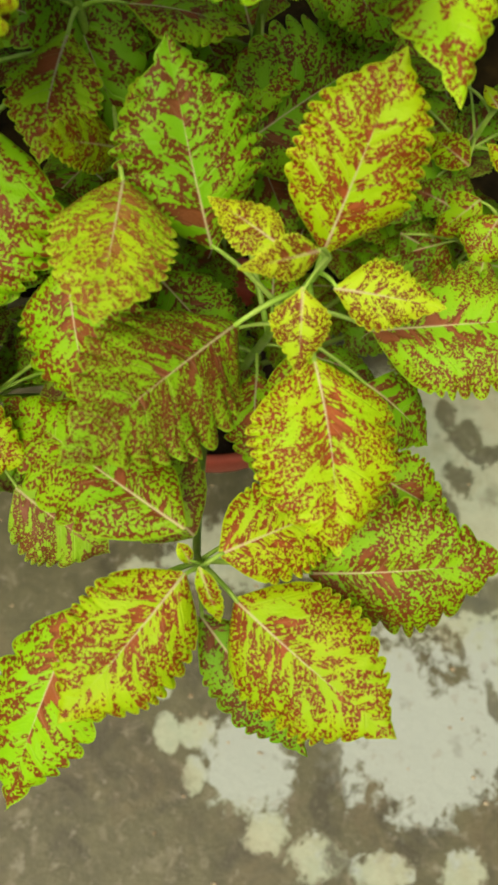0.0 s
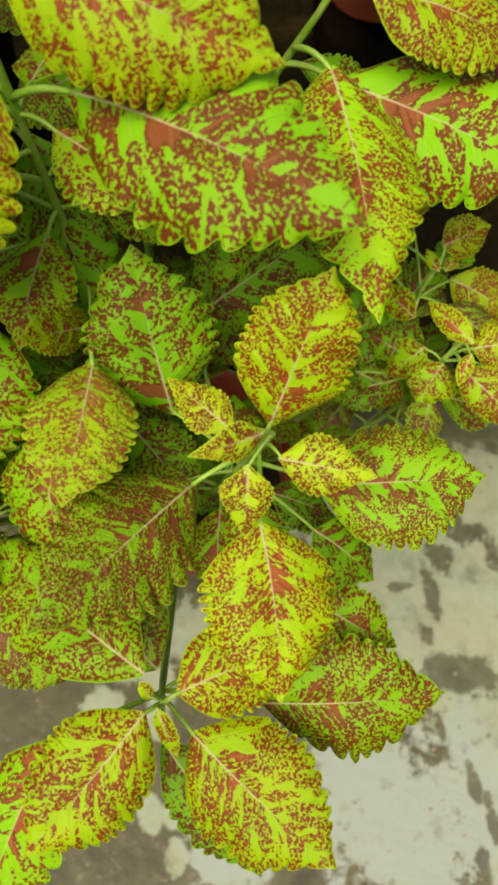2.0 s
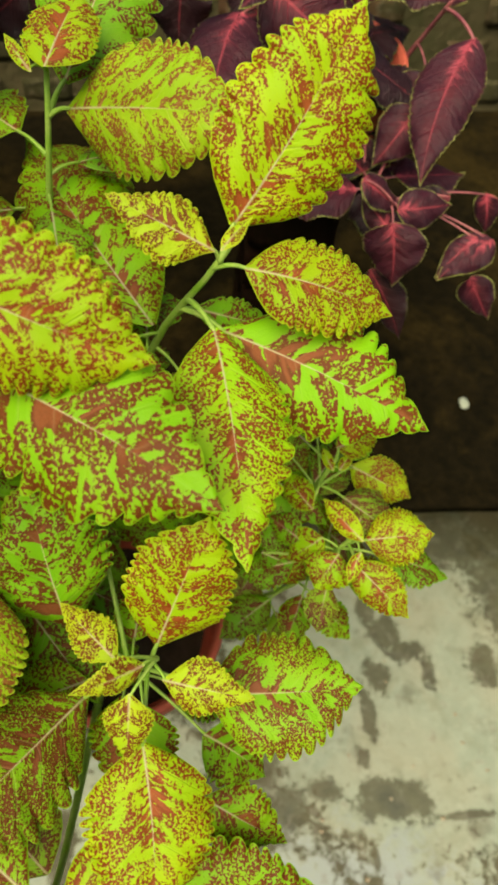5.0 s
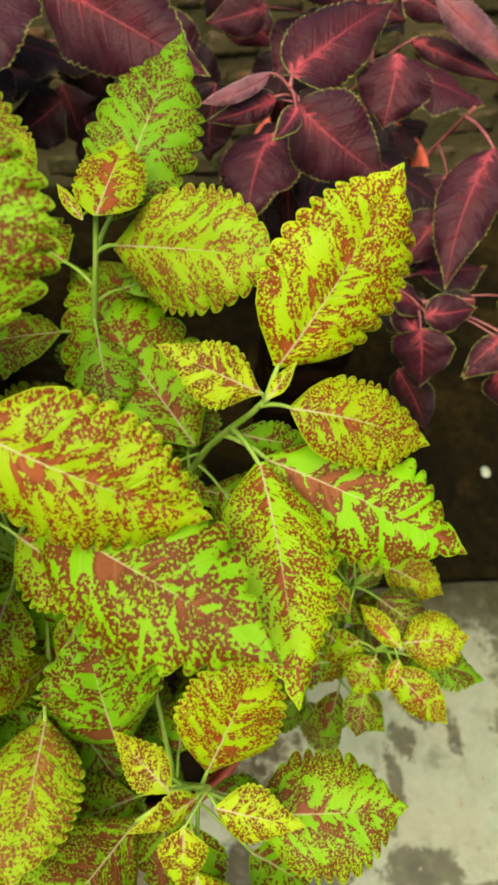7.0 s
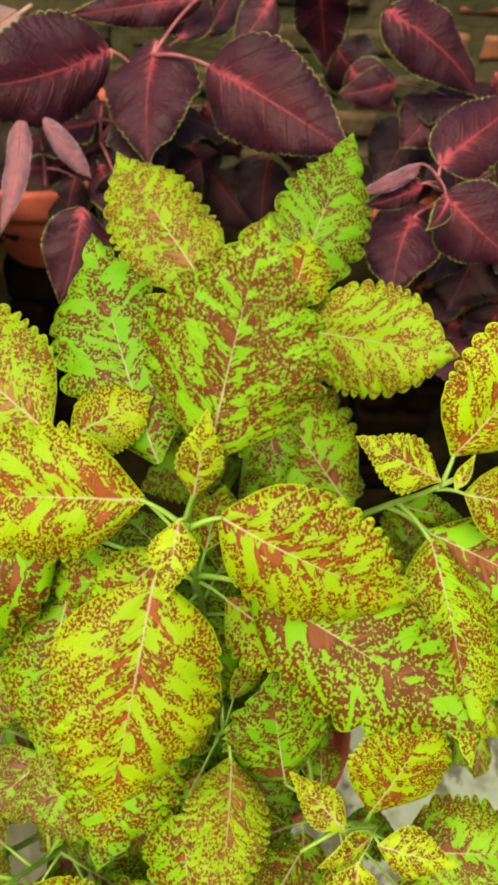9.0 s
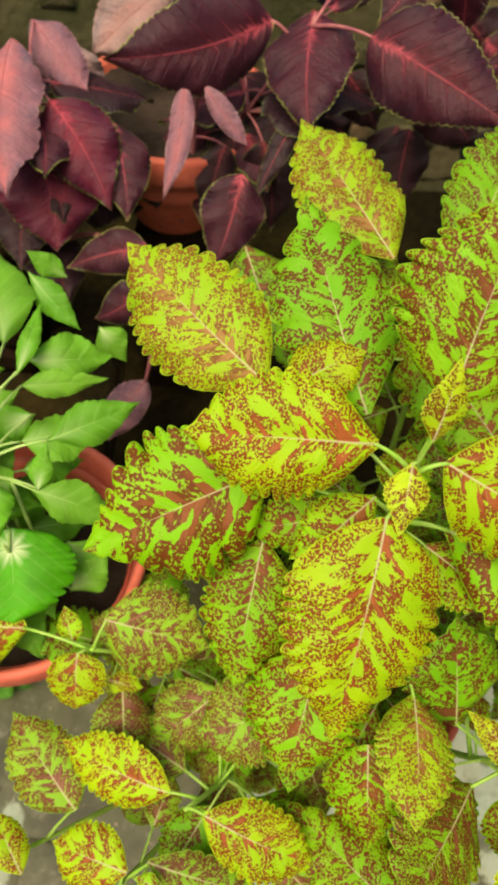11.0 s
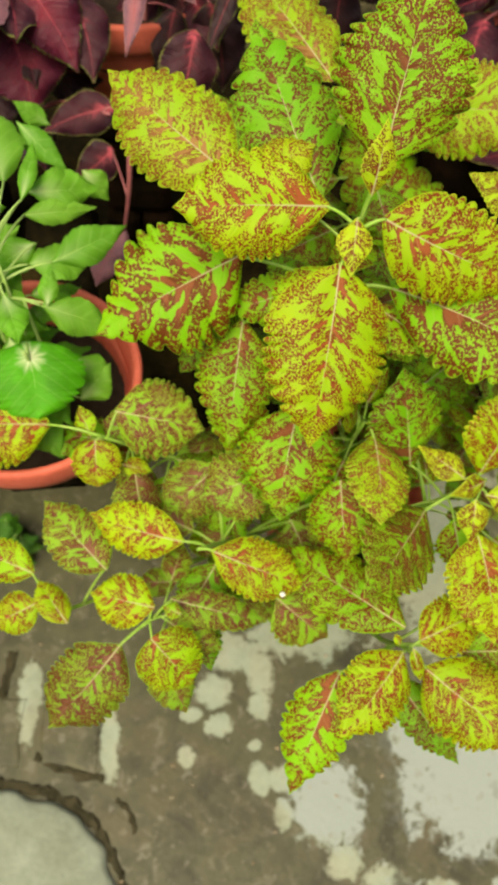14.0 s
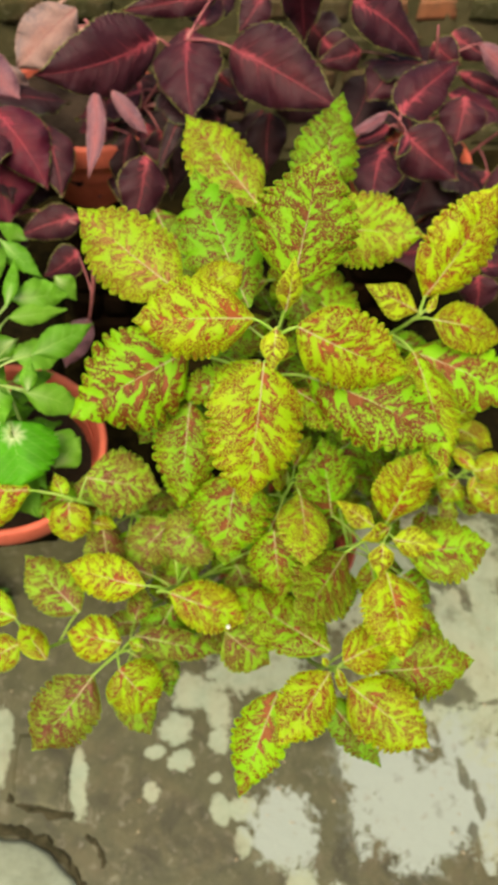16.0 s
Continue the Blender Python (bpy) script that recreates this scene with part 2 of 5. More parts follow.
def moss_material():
    """Cement darkened to near black for shade, under patches of brown-green moss."""
    m = Nodes("shaded_mossy_cement")
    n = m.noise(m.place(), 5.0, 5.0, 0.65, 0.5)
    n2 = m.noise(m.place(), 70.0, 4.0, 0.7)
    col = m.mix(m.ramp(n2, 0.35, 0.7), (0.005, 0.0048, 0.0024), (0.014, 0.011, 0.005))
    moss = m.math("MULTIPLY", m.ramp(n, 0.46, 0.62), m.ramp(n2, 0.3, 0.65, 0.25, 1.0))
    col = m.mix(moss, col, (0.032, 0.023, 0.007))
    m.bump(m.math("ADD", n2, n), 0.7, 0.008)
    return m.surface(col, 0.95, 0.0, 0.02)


def wall_brick_material():
    """Old brick under soot and moss, each brick of its own tone."""
    m = Nodes("mossy_wall_brick")
    n = m.noise(m.place(), 9.0, 5.0, 0.65)
    n2 = m.noise(m.place(), 80.0, 4.0, 0.65)
    col = m.mix(m.random(), (0.1, 0.055, 0.03), (0.075, 0.07, 0.038))
    col = m.mix(m.ramp(n, 0.38, 0.56), col, (0.045, 0.046, 0.02))
    col = m.mix(m.math("MULTIPLY", m.ramp(n2, 0.5, 0.75), 0.5), col, (0.17, 0.15, 0.1))
    m.bump(m.math("ADD", n2, n), 0.7, 0.006)
    return m.surface(col, 0.9, 0.0, 0.08)


LEAF = {
    "y": coleus_leaf("lime_coleus_leaf", (0.38, 0.53, 0.013), (0.26, 0.036, 0.009), 0.012, 0.2),
    "m": coleus_leaf("green_lime_coleus_leaf", (0.31, 0.53, 0.012), (0.23, 0.034, 0.009), 0.01, 0.2, 1.15),
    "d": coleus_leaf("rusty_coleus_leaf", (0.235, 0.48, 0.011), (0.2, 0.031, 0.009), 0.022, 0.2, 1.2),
    "c": coleus_leaf("blotched_coleus_leaf", (0.235, 0.49, 0.011), (0.19, 0.03, 0.009), 0.045, 0.2, 1.45, 2.2),
    "e": coleus_leaf("fine_rusty_coleus_leaf", (0.225, 0.45, 0.014), (0.18, 0.032, 0.012), 0.036, 0.12, 0.85),
    # dimmer green for leaves lower down, their shade put into the colour
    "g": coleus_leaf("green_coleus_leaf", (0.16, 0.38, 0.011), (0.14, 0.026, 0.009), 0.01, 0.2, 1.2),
    "s": coleus_leaf("young_coleus_leaf", (0.46, 0.57, 0.022), (0.2, 0.034, 0.009), 0.022, 0.08, 0.72),
    "h": coleus_leaf("dusky_coleus_leaf", (0.24, 0.41, 0.025), (0.18, 0.045, 0.024), 0.046, 0.2, 0.9),
    "w": coleus_leaf("pale_coleus_leaf", (0.33, 0.49, 0.016), (0.27, 0.09, 0.022), 0.012, 0.16),
    "p": purple_leaf("maroon_coleus_leaf", (0.042, 0.0055, 0.0135), (0.6, 0.09, 0.13), 0.75, (0.28, 0.33, 0.08)),
    "v": purple_leaf("magenta_coleus_leaf", (0.075, 0.0055, 0.02), (0.5, 0.045, 0.09), 0.6, (0.12, 0.24, 0.03)),
    # darker copy of the maroon, with the shade between leaves in its colour
    "q": purple_leaf("shaded_maroon_coleus_leaf", (0.02, 0.0045, 0.008), (0.3, 0.035, 0.05), 0.45, (0.1, 0.13, 0.03)),
    "k": purple_leaf("pink_coleus_leaf", (0.21, 0.09, 0.115), (0.4, 0.21, 0.24), 0.45, (0.36, 0.2, 0.2)),
    "b": purple_leaf("faded_coleus_leaf", (0.3, 0.19, 0.175), (0.42, 0.3, 0.27), 0.5, (0.45, 0.3, 0.25)),
    "n": green_leaf("plain_green_leaf", (0.14, 0.43, 0.025), 0.9),
}
LEAF["x"] = green_leaf("dark_weed_leaf", (0.035, 0.13, 0.018), 0.2)
LEAF["o"] = green_leaf("broad_green_leaf", (0.08, 0.43, 0.012), 1.0)
STEM = {
    "y": plain("green_stem", (0.24, 0.5, 0.05), (0.36, 0.55, 0.12), 60.0, 0.45, 0.0, 0.15),
    "p": plain("pink_stem", (0.4, 0.14, 0.14), (0.22, 0.06, 0.08), 60.0, 0.45, 0.0, 0.0),
    "b": plain("dry_pink_twig", (0.5, 0.3, 0.26), (0.4, 0.22, 0.18), 60.0, 0.55),
    "n": plain("pale_green_stem", (0.3, 0.5, 0.12), (0.4, 0.58, 0.2), 60.0, 0.4, 0.0, 0.1),
}
RIB = {
    "y": plain("pale_midrib", (0.45, 0.5, 0.24), (0.46, 0.4, 0.2), 80.0, 0.5),
    "p": plain("pink_midrib", (0.3, 0.04, 0.055), (0.12, 0.02, 0.03), 50.0, 0.5),
    "n": plain("green_midrib", (0.35, 0.58, 0.16), (0.3, 0.5, 0.1), 50.0, 0.5),
}
TERRACOTTA = plain("terracotta", (0.64, 0.145, 0.095), (0.52, 0.11, 0.07), 14.0, 0.6, 0.0015)
SOIL = plain("potting_soil", (0.035, 0.025, 0.018), (0.06, 0.042, 0.03), 60.0, 0.9, 0.006)
SHADED_MOSS = moss_material()
BRICK = plain("worn_brick", (0.32, 0.12, 0.06), (0.2, 0.1, 0.06), 18.0, 0.85, 0.003)
WALL_BRICK = wall_brick_material()
SKY_BLOCK = plain("weathered_plaster", (0.2, 0.18, 0.14), (0.12, 0.115, 0.09), 4.0, 0.9, 0.004)
# brick colour taken down to near black to stand for shade under foliage
SHADED_BRICK = plain("shaded_brick", (0.018, 0.009, 0.005), (0.008, 0.006, 0.003), 18.0, 0.95, 0.004)
WALL = plain("mossy_plaster", (0.1, 0.085, 0.045), (0.04, 0.045, 0.018), 7.0, 0.85, 0.008)
CEMENT = plain("pale_cement", (0.25, 0.3, 0.24), (0.17, 0.2, 0.15), 11.0, 0.75, 0.003)
EARTH = plain("worn_dark_brick", (0.11, 0.088, 0.06), (0.15, 0.12, 0.085), 22.0, 0.8, 0.003)
JOINT = plain("earth_in_joints", (0.028, 0.027, 0.016), (0.065, 0.06, 0.036), 40.0, 0.95, 0.003)
GRIT = plain("pale_grit", (0.4, 0.36, 0.26), (0.2, 0.12, 0.06), 60.0, 0.8)
PALE = plain("pale_chip", (0.75, 0.78, 0.72), (0.6, 0.65, 0.6), 80.0, 0.6)
CHIP = plain("greenish_chip", (0.4, 0.46, 0.36), (0.3, 0.38, 0.3), 80.0, 0.6)


def pavement_material():
    m = Nodes("stained_pavement")
    pos = m.place()
    sep = m.node("ShaderNodeSeparateXYZ")
    m.put(sep.inputs[0], pos)
    big = m.noise(pos, 7.0, 5.0, 0.62, 0.6)
    mid = m.noise(pos, 26.0, 5.0, 0.65, 0.3)
    fine = m.noise(pos, 190.0, 4.0, 0.7)
    ragged = m.noise(pos, 72.0, 3.0, 0.6, 0.6)

    def spots(table):
        near = None
        for x, y, rx, ry in table:
            dx = m.math("DIVIDE", m.math("SUBTRACT", sep.outputs[0], x), rx)
            dy = m.math("DIVIDE", m.math("SUBTRACT", sep.outputs[1], y), ry)
            d = m.math("SQRT", m.math("ADD", m.math("MULTIPLY", dx, dx), m.math("MULTIPLY", dy, dy)))
            near = d if near is None else m.math("MINIMUM", near, d)
        return near

    wob = m.math("ADD", m.math("MULTIPLY", m.math("SUBTRACT", big, 0.5), 1.2), m.math("ADD", m.math("MULTIPLY", m.math("SUBTRACT", mid, 0.5), 1.6), m.math("MULTIPLY", m.math("SUBTRACT", ragged, 0.5), 1.1)))
    light = m.ramp(m.math("ADD", spots(PATCHES), wob), 0.84, 1.1, 1.0, 0.0)
    stain_shade = m.ramp(m.math("ADD", spots(STAINS_AND_SHADE), m.math("MULTIPLY", wob, 1.4)), 0.85, 1.15, 0.85, 0.0)
    light = m.math("MULTIPLY", light, m.math("SUBTRACT", 1.0, stain_shade))
    dark = m.mix(m.ramp(mid, 0.35, 0.65), (0.047, 0.05, 0.023), (0.076, 0.079, 0.04))
    dark = m.mix(m.math("MULTIPLY", m.ramp(big, 0.5, 0.65), 0.5), dark, (0.09, 0.078, 0.04))
    dark = m.mix(m.math("MULTIPLY", m.ramp(m.noise(pos, 11.0, 4.0, 0.6, 0.8), 0.5, 0.66), 0.8), dark, (0.026, 0.027, 0.013))
    dark = m.mix(m.math("MULTIPLY", m.ramp(m.noise(pos, 33.0, 4.0, 0.65, 0.5), 0.55, 0.7), 0.55), dark, (0.17, 0.165, 0.12))
    pale = m.mix(m.ramp(mid, 0.3, 0.7), (0.215, 0.275, 0.21), (0.285, 0.345, 0.27))
    pale = m.mix(m.ramp(big, 0.4, 0.65), pale, (0.285, 0.315, 0.235))
    pale = m.mix(m.math("MULTIPLY", m.ramp(ragged, 0.52, 0.7), 0.4), pale, (0.335, 0.37, 0.29))
    pale = m.mix(m.math("MULTIPLY", m.ramp(m.noise(pos, 18.0, 5.0, 0.7, 0.4), 0.5, 0.7), 0.5), pale, (0.165, 0.19, 0.12))
    pale = m.mix(m.ramp(m.math("ADD", spots(GREY), wob), 0.75, 1.15, 0.9, 0.0), pale, (0.27, 0.325, 0.315))
    col = m.mix(light, dark, pale)
    small = m.math("MULTIPLY", m.ramp(m.noise(pos, 40.0, 3.0, 0.6), 0.62, 0.68), 0.4)
    col = m.mix(small, col, (0.2, 0.2, 0.16))
    wet = m.math("MULTIPLY", m.ramp(m.noise(pos, 15.0, 4.0, 0.6), 0.58, 0.68), 0.4)
    col = m.mix(wet, col, (0.07, 0.06, 0.035))
    speck = m.ramp(fine, 0.68, 0.74)
    col = m.mix(m.math("MULTIPLY", speck, 0.4), col, (0.45, 0.4, 0.3))
    m.bump(m.math("ADD", m.math("MULTIPLY", mid, 0.8), m.math("MULTIPLY", fine, 0.4)), 0.6, 0.004)
    return m.surface(col, m.math("ADD", m.math("MULTIPLY", light, 0.25), 0.5), 0.0, 0.4)


PATCHES = [  # pale cement: centre x, y, half widths
    (0.47, 0.47, 0.3, 0.36), (0.285, 0.05, 0.13, 0.11), (0.24, 0.14, 0.09, 0.07), (0.46, 0.06, 0.1, 0.16), (0.037, 0.045, 0.06, 0.076), (-0.082, 0.088, 0.018, 0.03), (0.055, -0.05, 0.034, 0.03),
    (-0.115, 0.32, 0.042, 0.036), (-0.066, 0.285, 0.026, 0.06), (-0.155, 0.25, 0.034, 0.026), (-0.15, 0.187, 0.026, 0.017), (-0.2, 0.21, 0.02, 0.012), (-0.211, 0.14, 0.018, 0.02),
    (-0.496, 0.25, 0.02, 0.08), (-0.346, 0.17, 0.016, 0.075), (-0.59, 0.27, 0.03, 0.09), (0.02, 0.36, 0.1, 0.06), (-0.07, 0.22, 0.022, 0.026),
    (0.12, -0.085, 0.04, 0.03), (0.215, -0.11, 0.04, 0.028), (0.33, -0.12, 0.035, 0.028), (-0.035, 0.09, 0.03, 0.022), (-0.045, 0.03, 0.02, 0.024), (-0.085, 0.15, 0.012, 0.01),
]
GREY = [(0.3, 0.06, 0.24, 0.15), (0.05, 0.05, 0.08, 0.08)]  # smoother grey cement
STAINS_AND_SHADE = [  # damp brown stains on it; the long band at y 0.74 paints the ledge's shadow
    (0.15, 0.05, 0.02, 0.14), (0.417, 0.104, 0.01, 0.03), (0.434, 0.05, 0.009, 0.035), (0.41, -0.015, 0.011, 0.03), (0.36, -0.05, 0.035, 0.012), (0.27, -0.075, 0.05, 0.013),
    (0.432, 0.6, 0.018, 0.03), (0.458, 0.548, 0.03, 0.034), (0.49, 0.51, 0.035, 0.018), (0.525, 0.475, 0.014, 0.03), (0.43, 0.465, 0.02, 0.03), (0.404, 0.4, 0.014, 0.05),
    (0.385, 0.335, 0.014, 0.02), (0.35, 0.42, 0.024, 0.008), (0.214, 0.36, 0.026, 0.06), (0.31, 0.29, 0.03, 0.018), (0.405, 0.272, 0.045, 0.034), (0.455, 0.262, 0.04, 0.028),
    (0.25, 0.267, 0.03, 0.03), (0.54, 0.235, 0.04, 0.007), (0.38, 0.185, 0.006, 0.02), (0.635, 0.478, 0.03, 0.04), (0.55, 0.74, 0.55, 0.06), (0.75, 0.6, 0.1, 0.12),
]
PAVEMENT = pavement_material()


# ---- shapes ----
def mesh_of(name, bm, material, smooth=True):
    me = bpy.data.meshes.new(name)
    bm.to_mesh(me)
    bm.free()
    me.materials.append(material)
    if smooth:
        me.polygons.foreach_set("use_smooth", [True] * len(me.polygons))
    return me


def part(name, bm, material, parent, label="", smooth=True):
    ob = new(name, mesh_of(name, bm, material, smooth))
    ob.parent = parent
    return tagged(ob, label)


def thing(name, place=(0, 0, 0), **tags):
    ob = new(name)
    ob.location = place
    bpy.context.view_layer.update()
    return tagged(ob, **tags)


def tube(points, radii, sides=8):
    """A tapered round tube along the points."""
    bm = bmesh.new()
    rings = []
    pts = [Vector(p) for p in points]
    for i, p in enumerate(pts):
        d = (pts[min(i + 1, len(pts) - 1)] - pts[max(i - 1, 0)]).normalized()
        a = d.orthogonal().normalized()
        b = d.cross(a)
        if rings:
            a = (last - d * last.dot(d)).normalized()
            b = d.cross(a)
        last = a
        rings.append([bm.verts.new(p + radii[i] * (a * math.cos(6.2832 * k / sides) + b * math.sin(6.2832 * k / sides))) for k in range(sides)])
    for r1, r2 in zip(rings, rings[1:]):
        for k in range(sides):
            bm.faces.new((r1[k], r1[(k + 1) % sides], r2[(k + 1) % sides], r2[k]))
    bm.faces.new(rings[0][::-1]), bm.faces.new(rings[-1])
    return bm


def bend(a, b, lift, n=8):
    """Points of an arc from a to b, lifted in the middle."""
    a, b = Vector(a), Vector(b)
    return [a.lerp(b, i / n) + Vector((0, 0, lift * 4 * (i / n) * (1 - i / n))) for i in range(n + 1)]


def lathe(profile, sides=48):
    bm = bmesh.new()
    rings = [[bm.verts.new((r * math.cos(6.283185 * k / sides), r * math.sin(6.283185 * k / sides), z)) for k in range(sides)] for r, z in profile]
    for r1, r2 in zip(rings, rings[1:]):
        for k in range(sides):
            bm.faces.new((r1[k], r1[(k + 1) % sides], r2[(k + 1) % sides], r2[k]))
    bm.faces.new(rings[0][::-1])
    bm.faces.new(rings[-1])
    return bm


def ring(profile, sides=48):
    """A closed ring with the profile turned about z."""
    bm = bmesh.new()
    rings = [[bm.verts.new((r * math.cos(6.283185 * k / sides), r * math.sin(6.283185 * k / sides), z)) for k in range(sides)] for r, z in profile]
    for r1, r2 in zip(rings, rings[1:] + rings[:1]):
        for k in range(sides):
            bm.faces.new((r1[k], r1[(k + 1) % sides], r2[(k + 1) % sides], r2[k]))
    return bm


OUTLINE = {  # half width along the blade, from its stalk to its tip
    "ovate": ((0, 0.04, 0.1, 0.17, 0.25, 0.33, 0.41, 0.5, 0.58, 0.66, 0.74, 0.81, 0.87, 0.92, 1), (0.06, 0.27, 0.55, 0.78, 0.93, 0.99, 1.0, 0.985, 0.94, 0.86, 0.72, 0.54, 0.35, 0.17, 0)),
    "rhombic": ((0, 0.05, 0.12, 0.2, 0.28, 0.36, 0.45, 0.54, 0.62, 0.7, 0.78, 0.85, 0.92, 1), (0.06, 0.28, 0.56, 0.79, 0.92, 0.99, 1.0, 0.96, 0.86, 0.7, 0.51, 0.32, 0.17, 0)),
    "pointed": ((0, 0.05, 0.12, 0.2, 0.28, 0.36, 0.45, 0.55, 0.64, 0.72, 0.8, 0.87, 0.93, 1), (0.03, 0.2, 0.5, 0.78, 0.95, 1.0, 0.95, 0.82, 0.65, 0.48, 0.33, 0.22, 0.13, 0)),
    "heart": ((0, 0.02, 0.06, 0.12, 0.2, 0.29, 0.38, 0.48, 0.58, 0.68, 0.77, 0.85, 0.92, 1), (0.05, 0.3, 0.56, 0.78, 0.95, 1.0, 0.98, 0.91, 0.79, 0.62, 0.44, 0.27, 0.13, 0)),
    "lance": ((0, 0.06, 0.15, 0.26, 0.38, 0.5, 0.62, 0.74, 0.85, 0.94, 1), (0.02, 0.16, 0.5, 0.85, 1.0, 0.94, 0.76, 0.51, 0.27, 0.09, 0)),
    "round": ((0, 0.02, 0.07, 0.15, 0.28, 0.42, 0.56, 0.7, 0.82, 0.92, 1), (0.08, 0.4, 0.68, 0.88, 1.0, 1.0, 0.96, 0.85, 0.67, 0.43, 0)),
}
FORM = {  # outline, teeth a side, where they begin, tooth depth, hump across, ripple
    "y": ("ovate", 11, 0.2, 0.22, 0.10, 0.03), "m": ("rhombic", 10, 0.18, 0.26, 0.12, 0.045), "d": ("rhombic", 9, 0.16, 0.29, 0.14, 0.05), "c": ("rhombic", 9, 0.16, 0.3, 0.14, 0.055), "e": ("rhombic", 10, 0.16, 0.28, 0.14, 0.05),
    "w": ("ovate", 11, 0.2, 0.22, 0.1, 0.03), "s": ("pointed", 12, 0.12, 0.2, 0.1, 0.03), "h": ("ovate", 10, 0.15, 0.22, 0.14, 0.055), "g": ("rhombic", 9, 0.15, 0.28, 0.14, 0.05),
    "p": ("heart", 19, 0.05, 0.09, 0.2, 0.1), "k": ("ovate", 15, 0.08, 0.13, 0.3, 0.14), "b": ("ovate", 13, 0.08, 0.14, 0.4, 0.18),
    "v": ("heart", 15, 0.05, 0.12, 0.22, 0.1), "q": ("heart", 17, 0.05, 0.1, 0.25, 0.13), "n": ("lance", 8, 0.12, 0.1, 0.3, 0.12), "x": ("lance", 8, 0.12, 0.1, 0.25, 0.1), "o": ("round", 9, 0.03, 0.17, 0.12, 0.05),
}
ACROSS = (0.0, 0.15, 0.32, 0.5, 0.67, 0.81, 0.91, 0.965, 1.0)


def blade(kind, length, half, arch, cup, rng, shape):
    """A leaf blade along +x with its upper side to +z: straight sides at the stalk, rounded teeth that lean forwards, a drawn-out tip, and quilted fields between the side veins."""
    form, teeth, start, depth, hump, ripple = FORM[kind]
    small = length < 0.045
    if small and kind != "s":
        teeth = max(6, int(teeth * 0.7))
    maroon = kind in "pkbqv"
    per = 5 if maroon or small else 8
    end = 0.955
    n = int(teeth * per / (end - start))
    knots, widths = OUTLINE[shape or form]
    bm = bmesh.new()
    metric, share, rim = (bm.loops.layers.uv.new(name) for name in ("metric", "share", "rim"))
    ph, curl = rng.uniform(0, 60), rng.uniform(-0.06, 0.06) * (2.0 if maroon else 0.7)
    twist, warp = rng.uniform(-0.12, 0.12), rng.uniform(0.92, 1.12)
    veins = 7.0 if length > 0.06 else 6.0
    cols = [-c for c in ACROSS[:0:-1]] + list(ACROSS)
    quilt = (0.03 if maroon else 0.042) * half
    where, rows = {}, []
    for i in range(n + 1):
        s = i / n
        f = float(np.interp(s ** warp, knots, widths))
        mid_z = arch * length * 4 * s * (1 - s) - arch * length * 0.9 * max(0, s - 0.75) ** 2 * 4 * (1 - s)
        mid_y = curl * length * s * (1 - s) * 2
        edge = {}
        for sign in (-1, 1):
            begin = start + 0.03 * sign * math.sin(ph)
            ts = (s - begin) / (end - begin) * teeth + 0.3 * math.sin(s * 13 + ph + sign * 2.1)
            bite = 0.0
            if 0 < ts < teeth:
                x = ts - math.floor(ts)
                size = 0.65 + 0.8 * abs(noise.noise(Vector((math.floor(ts) * 0.73 + ph, sign * 4.3, 0.5))))
                sc = math.sqrt(max(0.0, 1 - (2 * x ** 1.1 - 1) ** 2))
                bite = depth * size * min(1.0, ts * 0.5, 0.2 + 1.3 * f) * (sc - 0.7)
            lobe = 1 + 0.06 * noise.noise(Vector((s * 5, ph, sign * 3.0)))
            edge[sign] = (half * f * lobe, half * (f * lobe + max(bite, -0.6 * f)) + 0.0002)
        row = []
        for v in cols:
            av, sign = abs(v), (1 if v > 0 else -1)
            wide, w = edge[sign]
            blend = max(0.0, (av - 0.5) / 0.5) ** 1.5
            reach = wide * av + (w - wide) * blend
            x = s * length + 0.08 * half * f * av * (1 - s) * (0 < s < 1)
            y = mid_y + sign * reach
            phase = (x - 0.75 * reach) / length * veins + 0.25 * math.sin(ph + sign)
            z = mid_z + cup * half * f * (0.55 * av - 1.0 * av * av) - hump * 0.2 * half * f * av ** 3
            z += quilt * (1 - abs(2 * (phase - math.floor(phase)) - 1) ** 2) * math.sin(math.pi * min(av * 1.08, 1.0)) * min(1.0, f * 1.6)
            z += ripple * half * av * av * math.sin(s * 17 + ph + v * 1.5) + twist * half * v * s * f
            z -= 0.03 * half * max(0.0, av - 0.9) * 10 * min(1.0, f * 2)
            z += (0.16 if maroon else 0.1) * half * f * av * noise.noise(Vector((x * 55 - reach * 30, sign * reach * 45, ph)))
            vert = bm.verts.new((x, y, z))
            where[vert] = ((x, sign * reach), (s, av), (w - reach, phase))
            row.append(vert)
        rows.append(row)
    for r1, r2 in zip(rows, rows[1:]):
        for k in range(len(cols) - 1):
            face = bm.faces.new((r1[k], r2[k], r2[k + 1], r1[k + 1]))
            for loop in face.loops:
                loop[metric].uv, loop[share].uv, loop[rim].uv = where[loop.vert]
    bm.normal_update()
    mid = len(ACROSS) - 1
    return bm, [rows[i][mid].co.copy() for i in range(0, n + 1, max(1, n // 12))]


